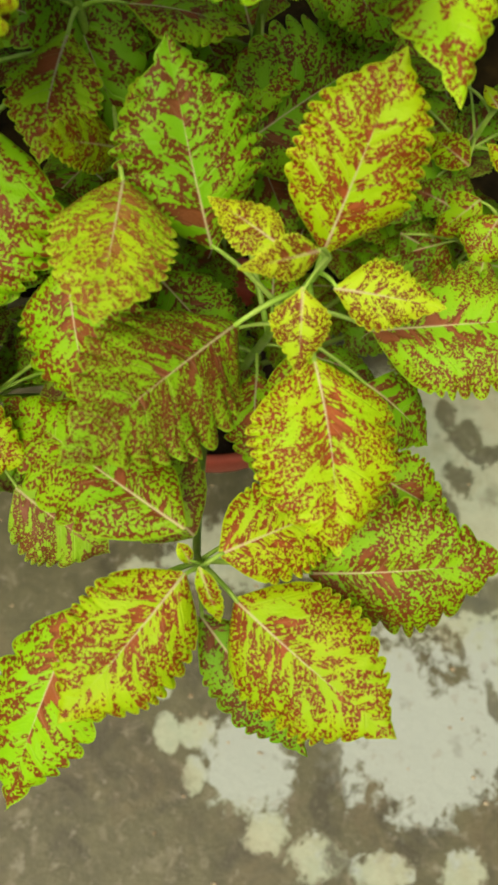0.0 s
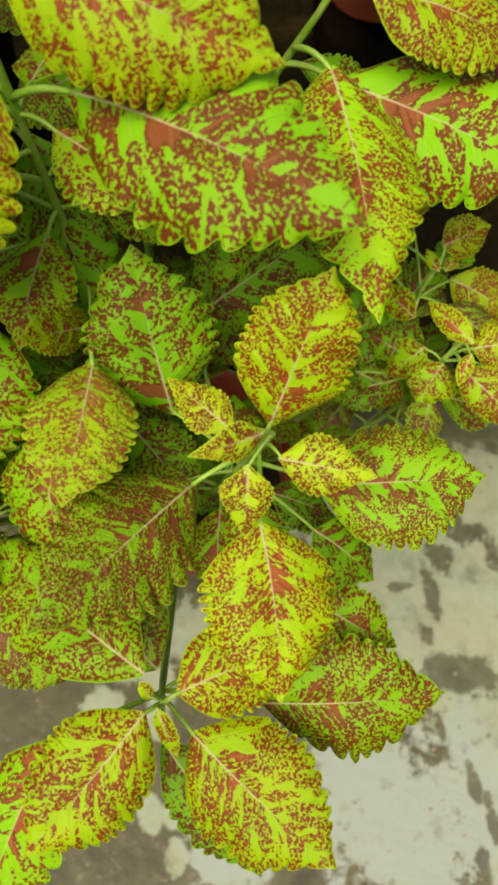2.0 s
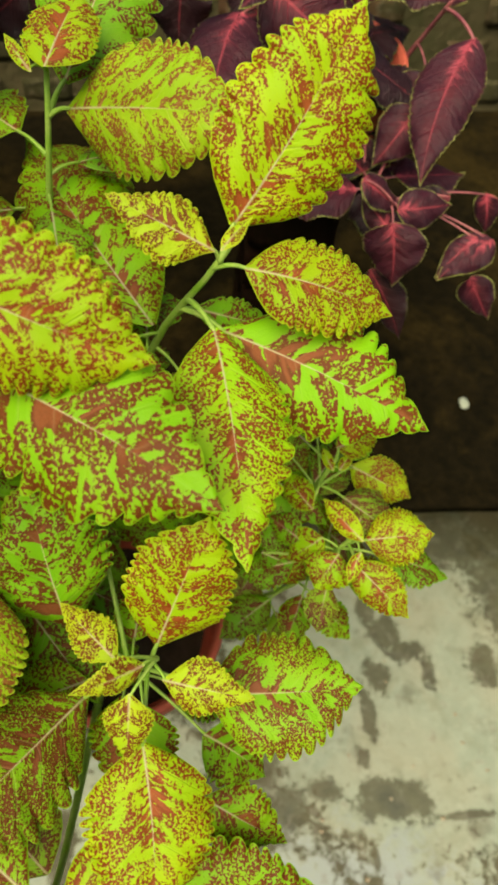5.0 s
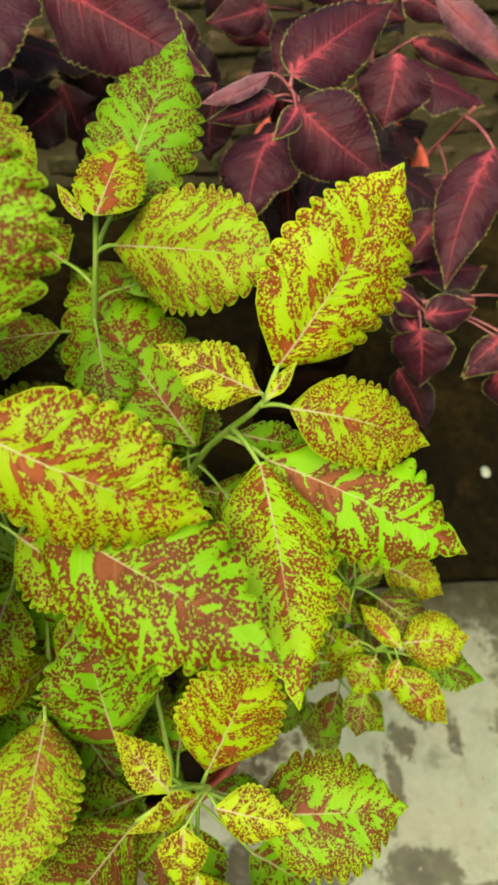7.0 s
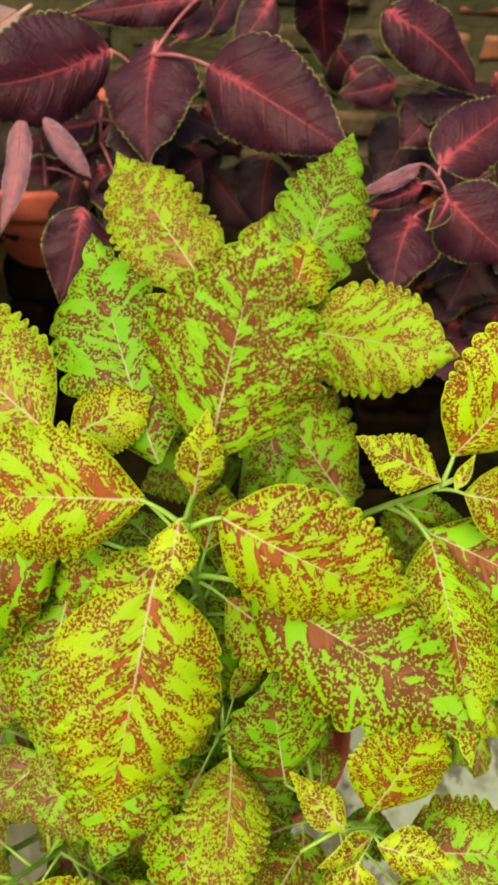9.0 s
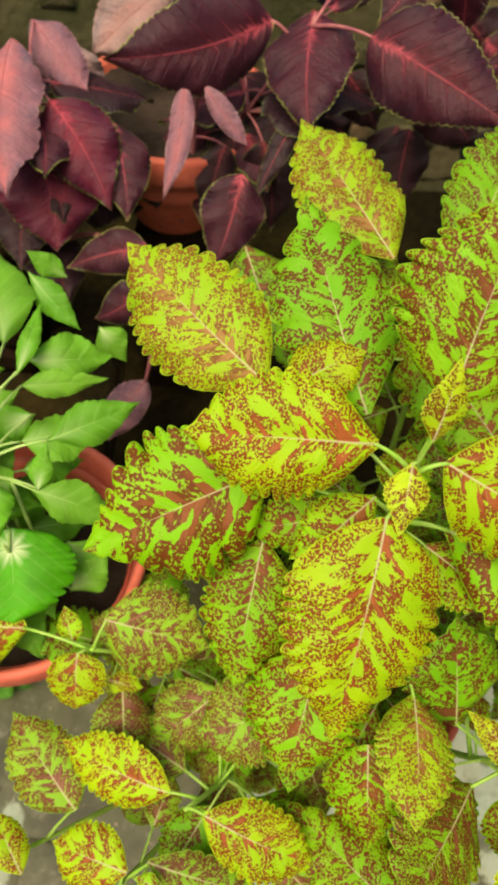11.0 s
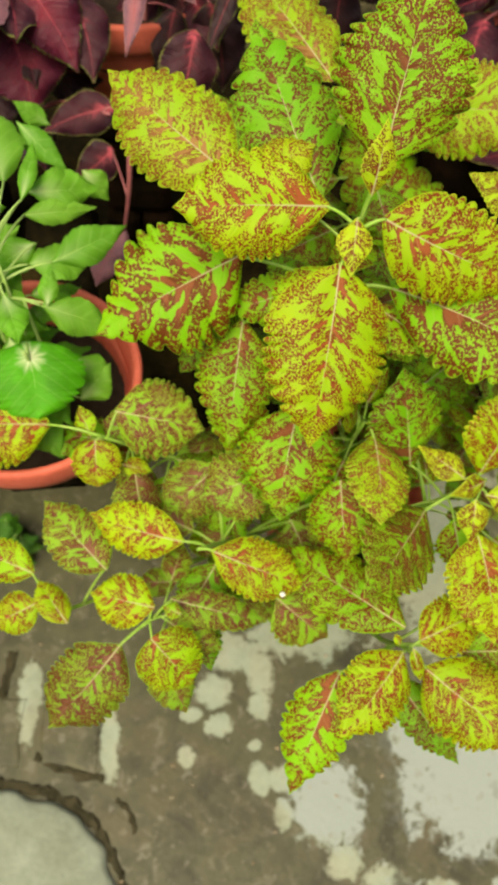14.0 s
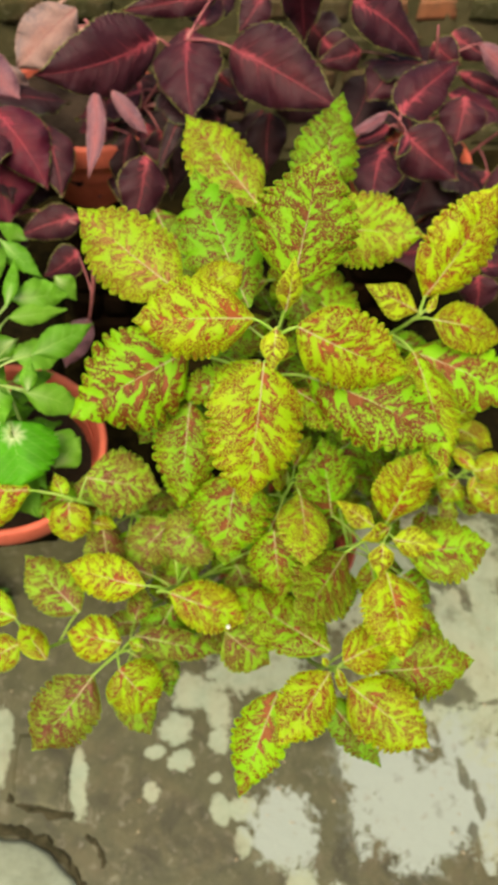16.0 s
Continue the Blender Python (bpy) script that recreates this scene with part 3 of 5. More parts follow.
def leaf(plant, kind, base, tip, half, roll, arch=0.05, cup=0.35, node=None, label="", shape=""):
    """One leaf with its midrib and its stalk: base and tip of the blade, half its width, and the roll about its own axis."""
    rng = random.Random(repr((base, tip)))
    base, tip = Vector(base), Vector(tip)
    if kind == "n":
        tip, half = tip + (tip - base) * 0.2, half * 1.15
    ax = tip - base
    length = ax.length
    ax.normalize()
    level = Vector((0, 0, 1)).cross(ax).normalized()
    up = ax.cross(level)
    c, s = math.cos(radians(roll)), math.sin(radians(roll))
    side, top = level * c + up * s, up * c - level * s
    turn = Matrix((ax, side, top)).transposed().to_4x4()
    bm, line = blade(kind, length, half, arch, cup, rng, shape)
    family = "p" if kind in "pkbqv" else "n" if kind in "nox" else "y"
    ob = new("leaf", mesh_of("leaf", bm, LEAF[kind]))
    ob.parent = plant
    ob.matrix_local = plant.matrix_world.inverted() @ Matrix.Translation(base) @ turn
    tagged(ob, label)
    if length > 0.045:
        lift = Vector((0, 0, 0.0001))
        thick = 0.00034 if kind not in "pkbqv" else 0.0006
        reach = len(line) if family == "p" else 9
        part("midrib", tube([p + lift for p in line[:reach]], [thick * (1.05 - i / reach) for i in range(len(line[:reach]))], 5), RIB[family], ob)
    if node is not None:
        inv = (Matrix.Translation(base) @ turn).inverted()
        pts = [inv @ p for p in bend(node, base + ax * 0.002, 0.002 + 0.04 * (Vector(node) - base).length)]
        r = 0.0006 + 0.0065 * length
        part("petiole", tube(pts, [r * (1.35 - 0.5 * i / 8) for i in range(9)], 7), STEM[family], ob)
    return ob


def stem(plant, points, r0, r1, family="y"):
    inv = plant.matrix_world.inverted()
    n = len(points) - 1
    bm = tube([inv @ Vector(p) for p in points], [r0 + (r1 - r0) * i / n for i in range(n + 1)], 9)
    return part("stem", bm, STEM[family], plant)


def curve(points, per=5):
    """A smooth line through the points."""
    p = [Vector(q) for q in points]
    p = [2 * p[0] - p[1], *p, 2 * p[-1] - p[-2]]
    out = []
    for a, b, c, d in zip(p, p[1:], p[2:], p[3:]):
        for i in range(per):
            t = i / per
            out.append(0.5 * (2 * b + (c - a) * t + (2 * a - 5 * b + 4 * c - d) * t * t + (3 * b - a - 3 * c + d) * t ** 3))
    return out + [p[-2]]


# ---- ground and ledge ----
def grid_sheet(x0, x1, y0, y1, nx, ny, rough):
    bm = bmesh.new()
    vs = [[bm.verts.new((x0 + (x1 - x0) * i / nx, y0 + (y1 - y0) * j / ny, 0)) for j in range(ny + 1)] for i in range(nx + 1)]
    for i in range(nx):
        for j in range(ny):
            bm.faces.new((vs[i][j], vs[i + 1][j], vs[i + 1][j + 1], vs[i][j + 1]))
    for v in bm.verts:
        v.co.z = rough * (noise.noise(v.co * 6.0) + 0.5 * noise.noise(v.co * 19.0))
    return bm


bm = grid_sheet(-3, 3, -3, 3, 240, 240, 0.0012)
# the sheet goes on to the horizon
rim = [e for e in bm.edges if e.is_boundary]
grown = bmesh.ops.extrude_edge_only(bm, edges=rim)["geom"]
for g in grown:
    if isinstance(g, bmesh.types.BMVert):
        g.co.x, g.co.y, g.co.z = g.co.x * 300, g.co.y * 300, 0
ground = tagged(new("ground", mesh_of("ground", bm, PAVEMENT)), "damp brown pavement with pale dried cement patches", "pavement", kind="structure")


def block(size, wear, seed, cuts=6):
    """A worn block with uneven rounded edges, its base at z 0."""
    bm = bmesh.new()
    bmesh.ops.create_cube(bm, size=1)
    bmesh.ops.scale(bm, vec=size, verts=bm.verts)
    bmesh.ops.translate(bm, vec=(0, 0, size[2] / 2), verts=bm.verts)
    bmesh.ops.bevel(bm, geom=bm.edges[:], offset=wear * 2.0, segments=2, affect="EDGES")
    bmesh.ops.subdivide_edges(bm, edges=[e for e in bm.edges if e.calc_length() > wear * 6], cuts=cuts, use_grid_fill=True)
    off = Vector((seed * 3.1, seed * 1.7, 0))
    for v in bm.verts:
        d = noise.noise_vector(v.co * 9 + off) * wear + noise.noise_vector(v.co * 31 + off) * wear * 0.4
        v.co += Vector((d.x, d.y, d.z if v.co.z > wear else 0))
    return bm


def paving_piece(name, corners, top, seed, material):
    """A worn piece of paving with a wavy outline and a rounded upper edge."""
    pts = []
    for a, b in zip(corners, corners[1:] + corners[:1]):
        for i in range(6):
            q = Vector((*a, 0)).lerp(Vector((*b, 0)), i / 6)
            pts.append(q + Vector((*noise.noise_vector(q * 22 + Vector((seed, 0, 0))).xy, 0)) * 0.011)
    mid = sum(pts, Vector()) / len(pts)
    bm = bmesh.new()
    rings = []
    for grow, z in ((1.0, -0.01), (0.985, top * 0.55), (0.9, top), (0.6, top + 0.0006)):
        rings.append([bm.verts.new(mid + (q - mid) * grow + Vector((0, 0, z))) for q in pts])
    for r1, r2 in zip(rings, rings[1:]):
        for k in range(len(pts)):
            bm.faces.new((r1[k], r1[(k + 1) % len(pts)], r2[(k + 1) % len(pts)], r2[k]))
    bm.faces.new(rings[-1])
    return part(name, bm, material, ground)


paving_piece("paving_slab", [(-0.80, 0.10), (-0.585, 0.105), (-0.51, 0.10), (-0.445, 0.078), (-0.39, 0.045), (-0.357, 0.005), (-0.33, -0.06), (-0.34, -0.2), (-0.8, -0.2)], 0.012, 1, CEMENT)
for i, quad in enumerate([[(-0.461, 0.278), (-0.36, 0.245), (-0.371, 0.118), (-0.474, 0.145)], [(-0.565, 0.272), (-0.5, 0.262), (-0.512, 0.14), (-0.6, 0.155)]]):
    paving_piece("brick", quad, 0.0015, 5 + i, PAVEMENT)


def joint(points, radius, seed):
    """A ragged line of black earth and moss in a joint of the paving."""
    bm = tube(curve([(*p, 0.001) for p in points], 8), [radius * (1 + 0.6 * noise.noise(Vector((i * 0.21, seed, 0)))) for i in range(8 * (len(points) - 1) + 1)], 8)
    for v in bm.verts:
        d = (noise.noise_vector(v.co * 28 + Vector((seed, 0, 0))) * 1.0 + noise.noise_vector(v.co * 90) * 0.9 + noise.noise_vector(v.co * 260) * 0.5) * radius
        v.co += Vector((d.x, d.y, 0))
        v.co.z *= 0.15
    return part("earth_joint", bm, JOINT, ground)


joint([(-0.72, 0.118), (-0.59, 0.119), (-0.51, 0.11), (-0.44, 0.086), (-0.385, 0.05), (-0.352, 0.005), (-0.325, -0.06), (-0.33, -0.2)], 0.009, 1)
joint([(-0.533, 0.345), (-0.545, 0.25), (-0.569, 0.185), (-0.6, 0.13)], 0.008, 2)
joint([(-0.336, 0.074), (-0.312, 0.056), (-0.303, 0.022)], 0.006, 3)
joint([(-0.478, 0.155), (-0.42, 0.128), (-0.36, 0.112)], 0.007, 4)
plinth = new("ledge_wall", mesh_of("ledge_wall", block((5.9, 0.5, 0.43), 0.012, 3, 16), SHADED_MOSS))
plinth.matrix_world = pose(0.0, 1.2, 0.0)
tagged(plinth, "wall that carries the ledge slab, coloured dark for shade", "wall", kind="structure")
ledge = new("ledge", mesh_of("ledge", block((5.95, 0.92, 0.07), 0.012, 4, 34), SHADED_MOSS))
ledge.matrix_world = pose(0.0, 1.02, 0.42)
tagged(ledge, "mossy cement ledge behind the potted plants, coloured dark for shade", "ledge", kind="structure")


wall = new("wall_back", mesh_of("wall_back", block((6.1, 0.2, 1.35), 0.014, 7, 40), WALL))
wall.matrix_world = pose(0.0, 1.49, 0.0, 0, 0, 4)
tagged(wall, "low mossy brick wall behind the ledge", "wall", kind="structure")
rng = random.Random(21)
molds = [mesh_of("brick", block((0.104, 0.03, 0.062), 0.005, 40 + i, 3), WALL_BRICK) for i in range(4)]
bare = mesh_of("brick", block((0.104, 0.03, 0.062), 0.005, 47, 3), BRICK)
for row in range(11):
    for col in range(15):
        place = (-0.85 + col * 0.117 + 0.058 * (row % 2) + rng.uniform(-0.004, 0.004), -0.0885 + rng.uniform(-0.004, 0.004), 0.5 + row * 0.075)
        orange = row in (4, 5) and 0.27 < place[0] < 0.45
        ob = new("brick", bare if orange else molds[rng.randrange(4)])
        ob.parent = wall
        ob.location = place
        ob.rotation_euler.y = rng.uniform(-0.03, 0.03)


# plain walls added out of view, behind the camera and to the sides, to cut sky light
for name, size, at in (("wall_front", (6.4, 0.2, 2.8), (0, -3.1, 0)), ("wall_left", (0.2, 6.4, 2.8), (-3.1, 0.1, 0)), ("wall_right", (0.2, 6.4, 2.8), (3.1, 0.1, 0))):
    ob = new(name, mesh_of(name, block(size, 0.01, 8, 10), SKY_BLOCK))
    ob.location = at
    tagged(ob, "added plain wall out of view that holds back low sky light", "wall", kind="structure")


# ---- pots ----
def pot(place, radius, height, label, fill=0.05, soil_label="dark crumbly potting soil inside the pot"):
    x, y, z = place
    ob = new("flower_pot", mesh_of("flower_pot", lathe([
        (radius * 0.45, 0), (radius * 0.47, 0.004), (radius * 0.85, height - 0.041), (radius * 0.86, height - 0.02), (radius * 0.86, height - 0.06),
        (radius * 0.42, 0.02)]), TERRACOTTA))
    ob.location = (x, y, z - height)
    tagged(ob, label, "flower pot", "terracotta pots")
    rim = part("rim", ring([
        (radius * 0.855, height - 0.042), (radius * 0.945, height - 0.04), (radius * 0.975, height - 0.03), (radius, height - 0.005),
        (radius * 0.985, height), (radius * 0.94, height), (radius * 0.915, height - 0.006), (radius * 0.862, height - 0.03)]), TERRACOTTA, ob)
    bm = bmesh.new()
    bmesh.ops.create_circle(bm, cap_ends=True, segments=40, radius=radius * (0.9 if fill < 0.03 else 0.87))
    bmesh.ops.triangulate(bm, faces=bm.faces[:])
    bmesh.ops.subdivide_edges(bm, edges=bm.edges[:], cuts=5, use_grid_fill=True)
    for v in bm.verts:
        v.co.z += 0.006 * noise.noise(v.co * 45) + 0.004 * noise.noise(v.co * 120)
    bed = new("soil", mesh_of("soil", bm, SOIL))
    bed.location = (x, y, z - fill)
    tagged(bed, soil_label, "soil")
    return ob


def plank(x, y0, y1, z, width, seed):
    """A weathered cement slab that reaches from the ledge under a pot."""
    ob = new("slab", mesh_of("slab", block((width, y1 - y0, 0.03), 0.004, seed, 5), SHADED_MOSS))
    ob.location = (x, (y0 + y1) / 2, z - 0.03)
    return tagged(ob, "narrow cement slab reaching out from the ledge, coloured dark for shade", "slab", "pot slabs")

POT_MAIN, POT_SIDE = (0.0, 0.382, 0.60), (-0.361, 0.410, 0.84)
plank(0.0, 0.335, 0.8, 0.45, 0.12, 1)
pot(POT_MAIN, 0.112, 0.15, "orange terracotta pot mostly hidden under lime coleus")
plank(-0.36, 0.36, 0.8, 0.69, 0.1, 2)
pot(POT_SIDE, 0.119, 0.15, "orange terracotta pot with a soft green plant")
for x, y, z, r, fill, words in [
        (-0.255, 0.905, 0.957, 0.115, 0.016, "orange terracotta pot among maroon coleus leaves"),
        (0.2, 0.8, 0.95, 0.09, 0.06, "orange terracotta pot with drooping maroon coleus"),
        (-0.52, 0.92, 0.9, 0.085, 0.04, "terracotta pot hidden by drooping maroon leaves")]:
    pile = thing("brick_pile", (x, y, 0.487), label="short pile of bricks lifting a pot, coloured near black for shade", category="bricks", group="brick piles")
    courses = 5
    rise = (z - 0.15 - 0.487) / courses
    for c in range(courses):
        for k in (-1, 1):
            ob = part("brick", block((0.1, 0.048, rise - 0.002), 0.003, 9 + c * 2 + k, 3), SHADED_BRICK, pile)
            ob.location = (0, 0.026 * k, c * rise) if c % 2 == 0 else (0.026 * k, 0, c * rise)
            ob.rotation_euler.z = 0.03 * k + (1.5708 if c % 2 else 0)
    pot((x, y, z), r, 0.15, words, fill)

# ---- plants ----
lime_coleus = thing("coleus_plant", POT_MAIN, label="tall coleus with lime leaves freckled brick red, in a pot", category="plant", group="coleus plants")
low_coleus = thing("coleus_plant", (-0.06, 0.36, 0.56), label="low spreading coleus with small lime and rusty freckled leaves", category="plant", group="coleus plants")
green_plant = thing("green_potted_plant", POT_SIDE, label="soft plain green seedling plant in the terracotta pot", category="plant")
maroon_left = thing("maroon_coleus", (-0.42, 0.82, 0.84), label="drooping maroon coleus with faded pink leaf undersides", category="plant", group="maroon coleus")
maroon_middle = thing("maroon_coleus", (-0.245, 0.86, 0.84), label="dark maroon coleus with large pink-veined leaves", category="plant", group="maroon coleus")
maroon_right = thing("maroon_coleus", (0.245, 0.85, 0.84), label="dark maroon coleus with lime-edged hanging leaves", category="plant", group="maroon coleus")

# stems and leaves of one branch
stem(lime_coleus, curve([(-0.030, 0.370, 0.560), (-0.055, 0.360, 0.850), (-0.081, 0.339, 1.112)]), 0.0042, 0.0016, 'y')
leaf(lime_coleus, 'y', (-0.102, 0.348, 1.116), (-0.208, 0.352, 1.112), 0.0350, -46, node=(-0.080, 0.340, 1.101))
leaf(lime_coleus, 'y', (-0.064, 0.343, 1.110), (0.044, 0.314, 1.074), 0.0355, 48, node=(-0.080, 0.340, 1.101))
leaf(lime_coleus, 'y', (-0.096, 0.314, 1.097), (-0.117, 0.218, 1.014), 0.0430, -10, node=(-0.079, 0.341, 1.090))
leaf(lime_coleus, 'e', (-0.071, 0.355, 1.145), (-0.050, 0.414, 1.243), 0.0430, 5, arch=0.015, node=(-0.081, 0.339, 1.112))
leaf(lime_coleus, 's', (-0.078, 0.340, 1.132), (-0.073, 0.361, 1.176), 0.0111, 11, node=(-0.081, 0.339, 1.112))
leaf(lime_coleus, 's', (-0.084, 0.338, 1.116), (-0.090, 0.304, 1.095), 0.0121, -0, node=(-0.081, 0.339, 1.112))
leaf(lime_coleus, 'w', (-0.066, 0.545, 1.070), (-0.138, 0.652, 1.106), 0.0365, -14)
leaf(lime_coleus, 'g', (-0.097, 0.396, 1.077), (-0.141, 0.520, 1.139), 0.0380, -14)
leaf(lime_coleus, 'w', (-0.160, 0.412, 1.082), (-0.253, 0.496, 1.112), 0.0385, -30)
leaf(lime_coleus, 'c', (-0.156, 0.374, 1.042), (-0.270, 0.330, 1.002), 0.0490, -38, node=(-0.072, 0.346, 1.026))
leaf(lime_coleus, 'd', (-0.153, 0.352, 0.990), (-0.167, 0.268, 0.930), 0.0318, -1, node=(-0.068, 0.350, 0.983))
leaf(lime_coleus, 'g', (-0.102, 0.340, 0.860), (-0.128, 0.207, 0.909), 0.0489, 11, node=(-0.055, 0.360, 0.850))
leaf(lime_coleus, 'g', (-0.178, 0.300, 0.840), (-0.151, 0.231, 0.800), 0.0300, 15)
leaf(lime_coleus, 'c', (-0.046, 0.336, 1.046), (0.073, 0.252, 1.049), 0.0395, 24, node=(-0.073, 0.345, 1.036))
leaf(lime_coleus, 'm', (-0.090, 0.355, 1.047), (-0.137, 0.333, 1.000), 0.0196, -33, node=(-0.073, 0.345, 1.036))
leaf(lime_coleus, 'y', (-0.148, 0.405, 1.086), (-0.101, 0.424, 1.104), 0.0200, 20, node=(-0.078, 0.342, 1.079))
leaf(lime_coleus, 'g', (-0.080, 0.388, 0.980), (-0.043, 0.314, 0.900), 0.0262, 24, node=(-0.067, 0.351, 0.972))
leaf(lime_coleus, 'm', (-0.089, 0.354, 1.050), (-0.136, 0.318, 1.020), 0.0211, -20, node=(-0.073, 0.345, 1.036))
leaf(lime_coleus, 'd', (-0.108, 0.292, 0.950), (-0.127, 0.213, 0.900), 0.0407, 2, node=(-0.064, 0.354, 0.939))
leaf(lime_coleus, 'd', (-0.075, 0.237, 0.920), (-0.068, 0.180, 0.870), 0.0300, 19)
leaf(lime_coleus, 'g', (-0.173, 0.625, 1.000), (-0.130, 0.535, 0.950), 0.0367, 12)
leaf(lime_coleus, 'd', (-0.149, 0.309, 0.950), (-0.167, 0.278, 0.900), 0.0260, -24, node=(-0.064, 0.354, 0.939))
leaf(lime_coleus, 'g', (-0.159, 0.389, 0.970), (-0.205, 0.349, 0.920), 0.0294, -26, node=(-0.066, 0.352, 0.961))
leaf(lime_coleus, 'd', (-0.106, 0.352, 1.030), (-0.167, 0.353, 1.000), 0.0195, -36, node=(-0.072, 0.346, 1.026))

# stems and leaves of one branch
stem(lime_coleus, curve([(-0.010, 0.380, 0.560), (0.030, 0.430, 0.900), (0.082, 0.395, 1.070)]), 0.0042, 0.0016, 'y')
leaf(lime_coleus, 'y', (0.085, 0.414, 1.067), (0.148, 0.474, 1.158), 0.0380, 42, node=(0.078, 0.398, 1.056))
leaf(lime_coleus, 's', (0.075, 0.396, 1.066), (0.019, 0.412, 1.088), 0.0180, -30, node=(0.078, 0.398, 1.056))
leaf(lime_coleus, 'y', (0.091, 0.391, 1.059), (0.177, 0.385, 1.030), 0.0250, 26, node=(0.075, 0.400, 1.050))
leaf(lime_coleus, 'm', (0.075, 0.376, 1.029), (0.087, 0.246, 0.996), 0.0320, -5, node=(0.062, 0.412, 1.014))
leaf(lime_coleus, 'c', (0.082, 0.392, 1.009), (0.200, 0.334, 0.988), 0.0365, 32, node=(0.057, 0.416, 1.002))
leaf(lime_coleus, 'g', (0.067, 0.418, 1.000), (0.121, 0.421, 0.980), 0.0121, 39, node=(0.055, 0.418, 0.996))
leaf(lime_coleus, 's', (0.076, 0.381, 1.080), (0.094, 0.407, 1.080), 0.0043, 7, node=(0.082, 0.395, 1.070))
leaf(lime_coleus, 'd', (0.013, 0.402, 0.980), (0.053, 0.383, 0.970), 0.0111, 30, node=(0.046, 0.425, 0.969))

# stems and leaves of one branch
stem(lime_coleus, curve([(0.000, 0.350, 0.560), (0.020, 0.260, 0.800), (0.042, 0.225, 0.935)]), 0.0042, 0.0016, 'y')
leaf(lime_coleus, 'y', (0.042, 0.235, 0.926), (0.070, 0.276, 1.000), 0.0285, 24, node=(0.039, 0.229, 0.919))
leaf(lime_coleus, 's', (0.022, 0.221, 0.945), (-0.010, 0.257, 0.939), 0.0122, -13, node=(0.042, 0.225, 0.935))
leaf(lime_coleus, 's', (0.036, 0.218, 0.949), (-0.001, 0.201, 0.960), 0.0093, -42, node=(0.042, 0.225, 0.935))
leaf(lime_coleus, 's', (0.045, 0.217, 0.923), (0.095, 0.204, 0.923), 0.0158, 34, node=(0.039, 0.229, 0.919))
leaf(lime_coleus, 's', (0.028, 0.206, 0.940), (0.026, 0.178, 0.913), 0.0130, 3, node=(0.042, 0.225, 0.935))
leaf(lime_coleus, 'y', (0.034, 0.187, 0.913), (0.040, 0.104, 0.882), 0.0335, -6, node=(0.037, 0.231, 0.909))
leaf(lime_coleus, 'e', (0.071, 0.219, 0.883), (0.163, 0.215, 0.896), 0.0350, 10, shape="ovate", node=(0.032, 0.238, 0.879))
leaf(lime_coleus, 'e', (0.002, 0.219, 0.893), (-0.073, 0.131, 0.934), 0.0345, -18, node=(0.036, 0.234, 0.899))
leaf(lime_coleus, 'g', (0.070, 0.201, 0.860), (0.110, 0.182, 0.820), 0.0209, 11, node=(0.027, 0.244, 0.853))
leaf(lime_coleus, 'd', (-0.027, 0.124, 0.870), (-0.123, 0.214, 0.840), 0.0297, -5)
leaf(lime_coleus, 'g', (-0.008, 0.255, 0.905), (-0.025, 0.306, 0.984), 0.0340, -6, node=(0.030, 0.240, 0.869))
leaf(lime_coleus, 'g', (0.002, 0.337, 0.880), (0.108, 0.406, 0.900), 0.0412, 37, node=(0.024, 0.249, 0.835))
leaf(lime_coleus, 'g', (-0.080, 0.282, 0.820), (-0.130, 0.254, 0.780), 0.0258, -31, node=(0.019, 0.263, 0.792))

# stems and leaves of one branch
stem(lime_coleus, curve([(-0.020, 0.410, 0.560), (-0.030, 0.500, 0.900), (-0.018, 0.530, 1.080)]), 0.0042, 0.0016, 'y')
leaf(lime_coleus, 'g', (-0.011, 0.550, 1.060), (0.040, 0.673, 1.122), 0.0359, 6, node=(-0.020, 0.526, 1.052))
leaf(lime_coleus, 'w', (-0.008, 0.528, 1.057), (0.094, 0.476, 1.092), 0.0385, 51, node=(-0.020, 0.526, 1.052))
leaf(lime_coleus, 'y', (-0.016, 0.510, 1.094), (0.001, 0.575, 1.103), 0.0211, 5, node=(-0.018, 0.530, 1.080))
leaf(lime_coleus, 'y', (-0.024, 0.511, 1.090), (-0.039, 0.531, 1.100), 0.0037, -27, node=(-0.018, 0.530, 1.080))
leaf(lime_coleus, 'd', (0.042, 0.431, 0.970), (-0.045, 0.575, 1.000), 0.0433, -12, node=(-0.029, 0.510, 0.948))

# stems and leaves of one branch
stem(lime_coleus, curve([(-0.010, 0.340, 0.560), (-0.022, 0.170, 0.720), (-0.020, 0.112, 0.845)]), 0.0042, 0.0016, 'y')
leaf(lime_coleus, 'y', (-0.028, 0.107, 0.856), (-0.087, 0.046, 0.842), 0.0290, -18, node=(-0.020, 0.114, 0.840))
leaf(lime_coleus, 'y', (-0.011, 0.117, 0.850), (0.059, 0.145, 0.840), 0.0249, 19, node=(-0.020, 0.112, 0.845))
leaf(lime_coleus, 'y', (-0.004, 0.099, 0.830), (0.067, 0.030, 0.829), 0.0345, 20, node=(-0.020, 0.120, 0.825))
leaf(lime_coleus, 'd', (0.037, 0.116, 0.808), (0.141, 0.113, 0.824), 0.0360, 34, node=(-0.021, 0.127, 0.805))
leaf(lime_coleus, 'd', (0.071, 0.171, 0.820), (0.123, 0.145, 0.800), 0.0204, 26, node=(-0.021, 0.127, 0.805))
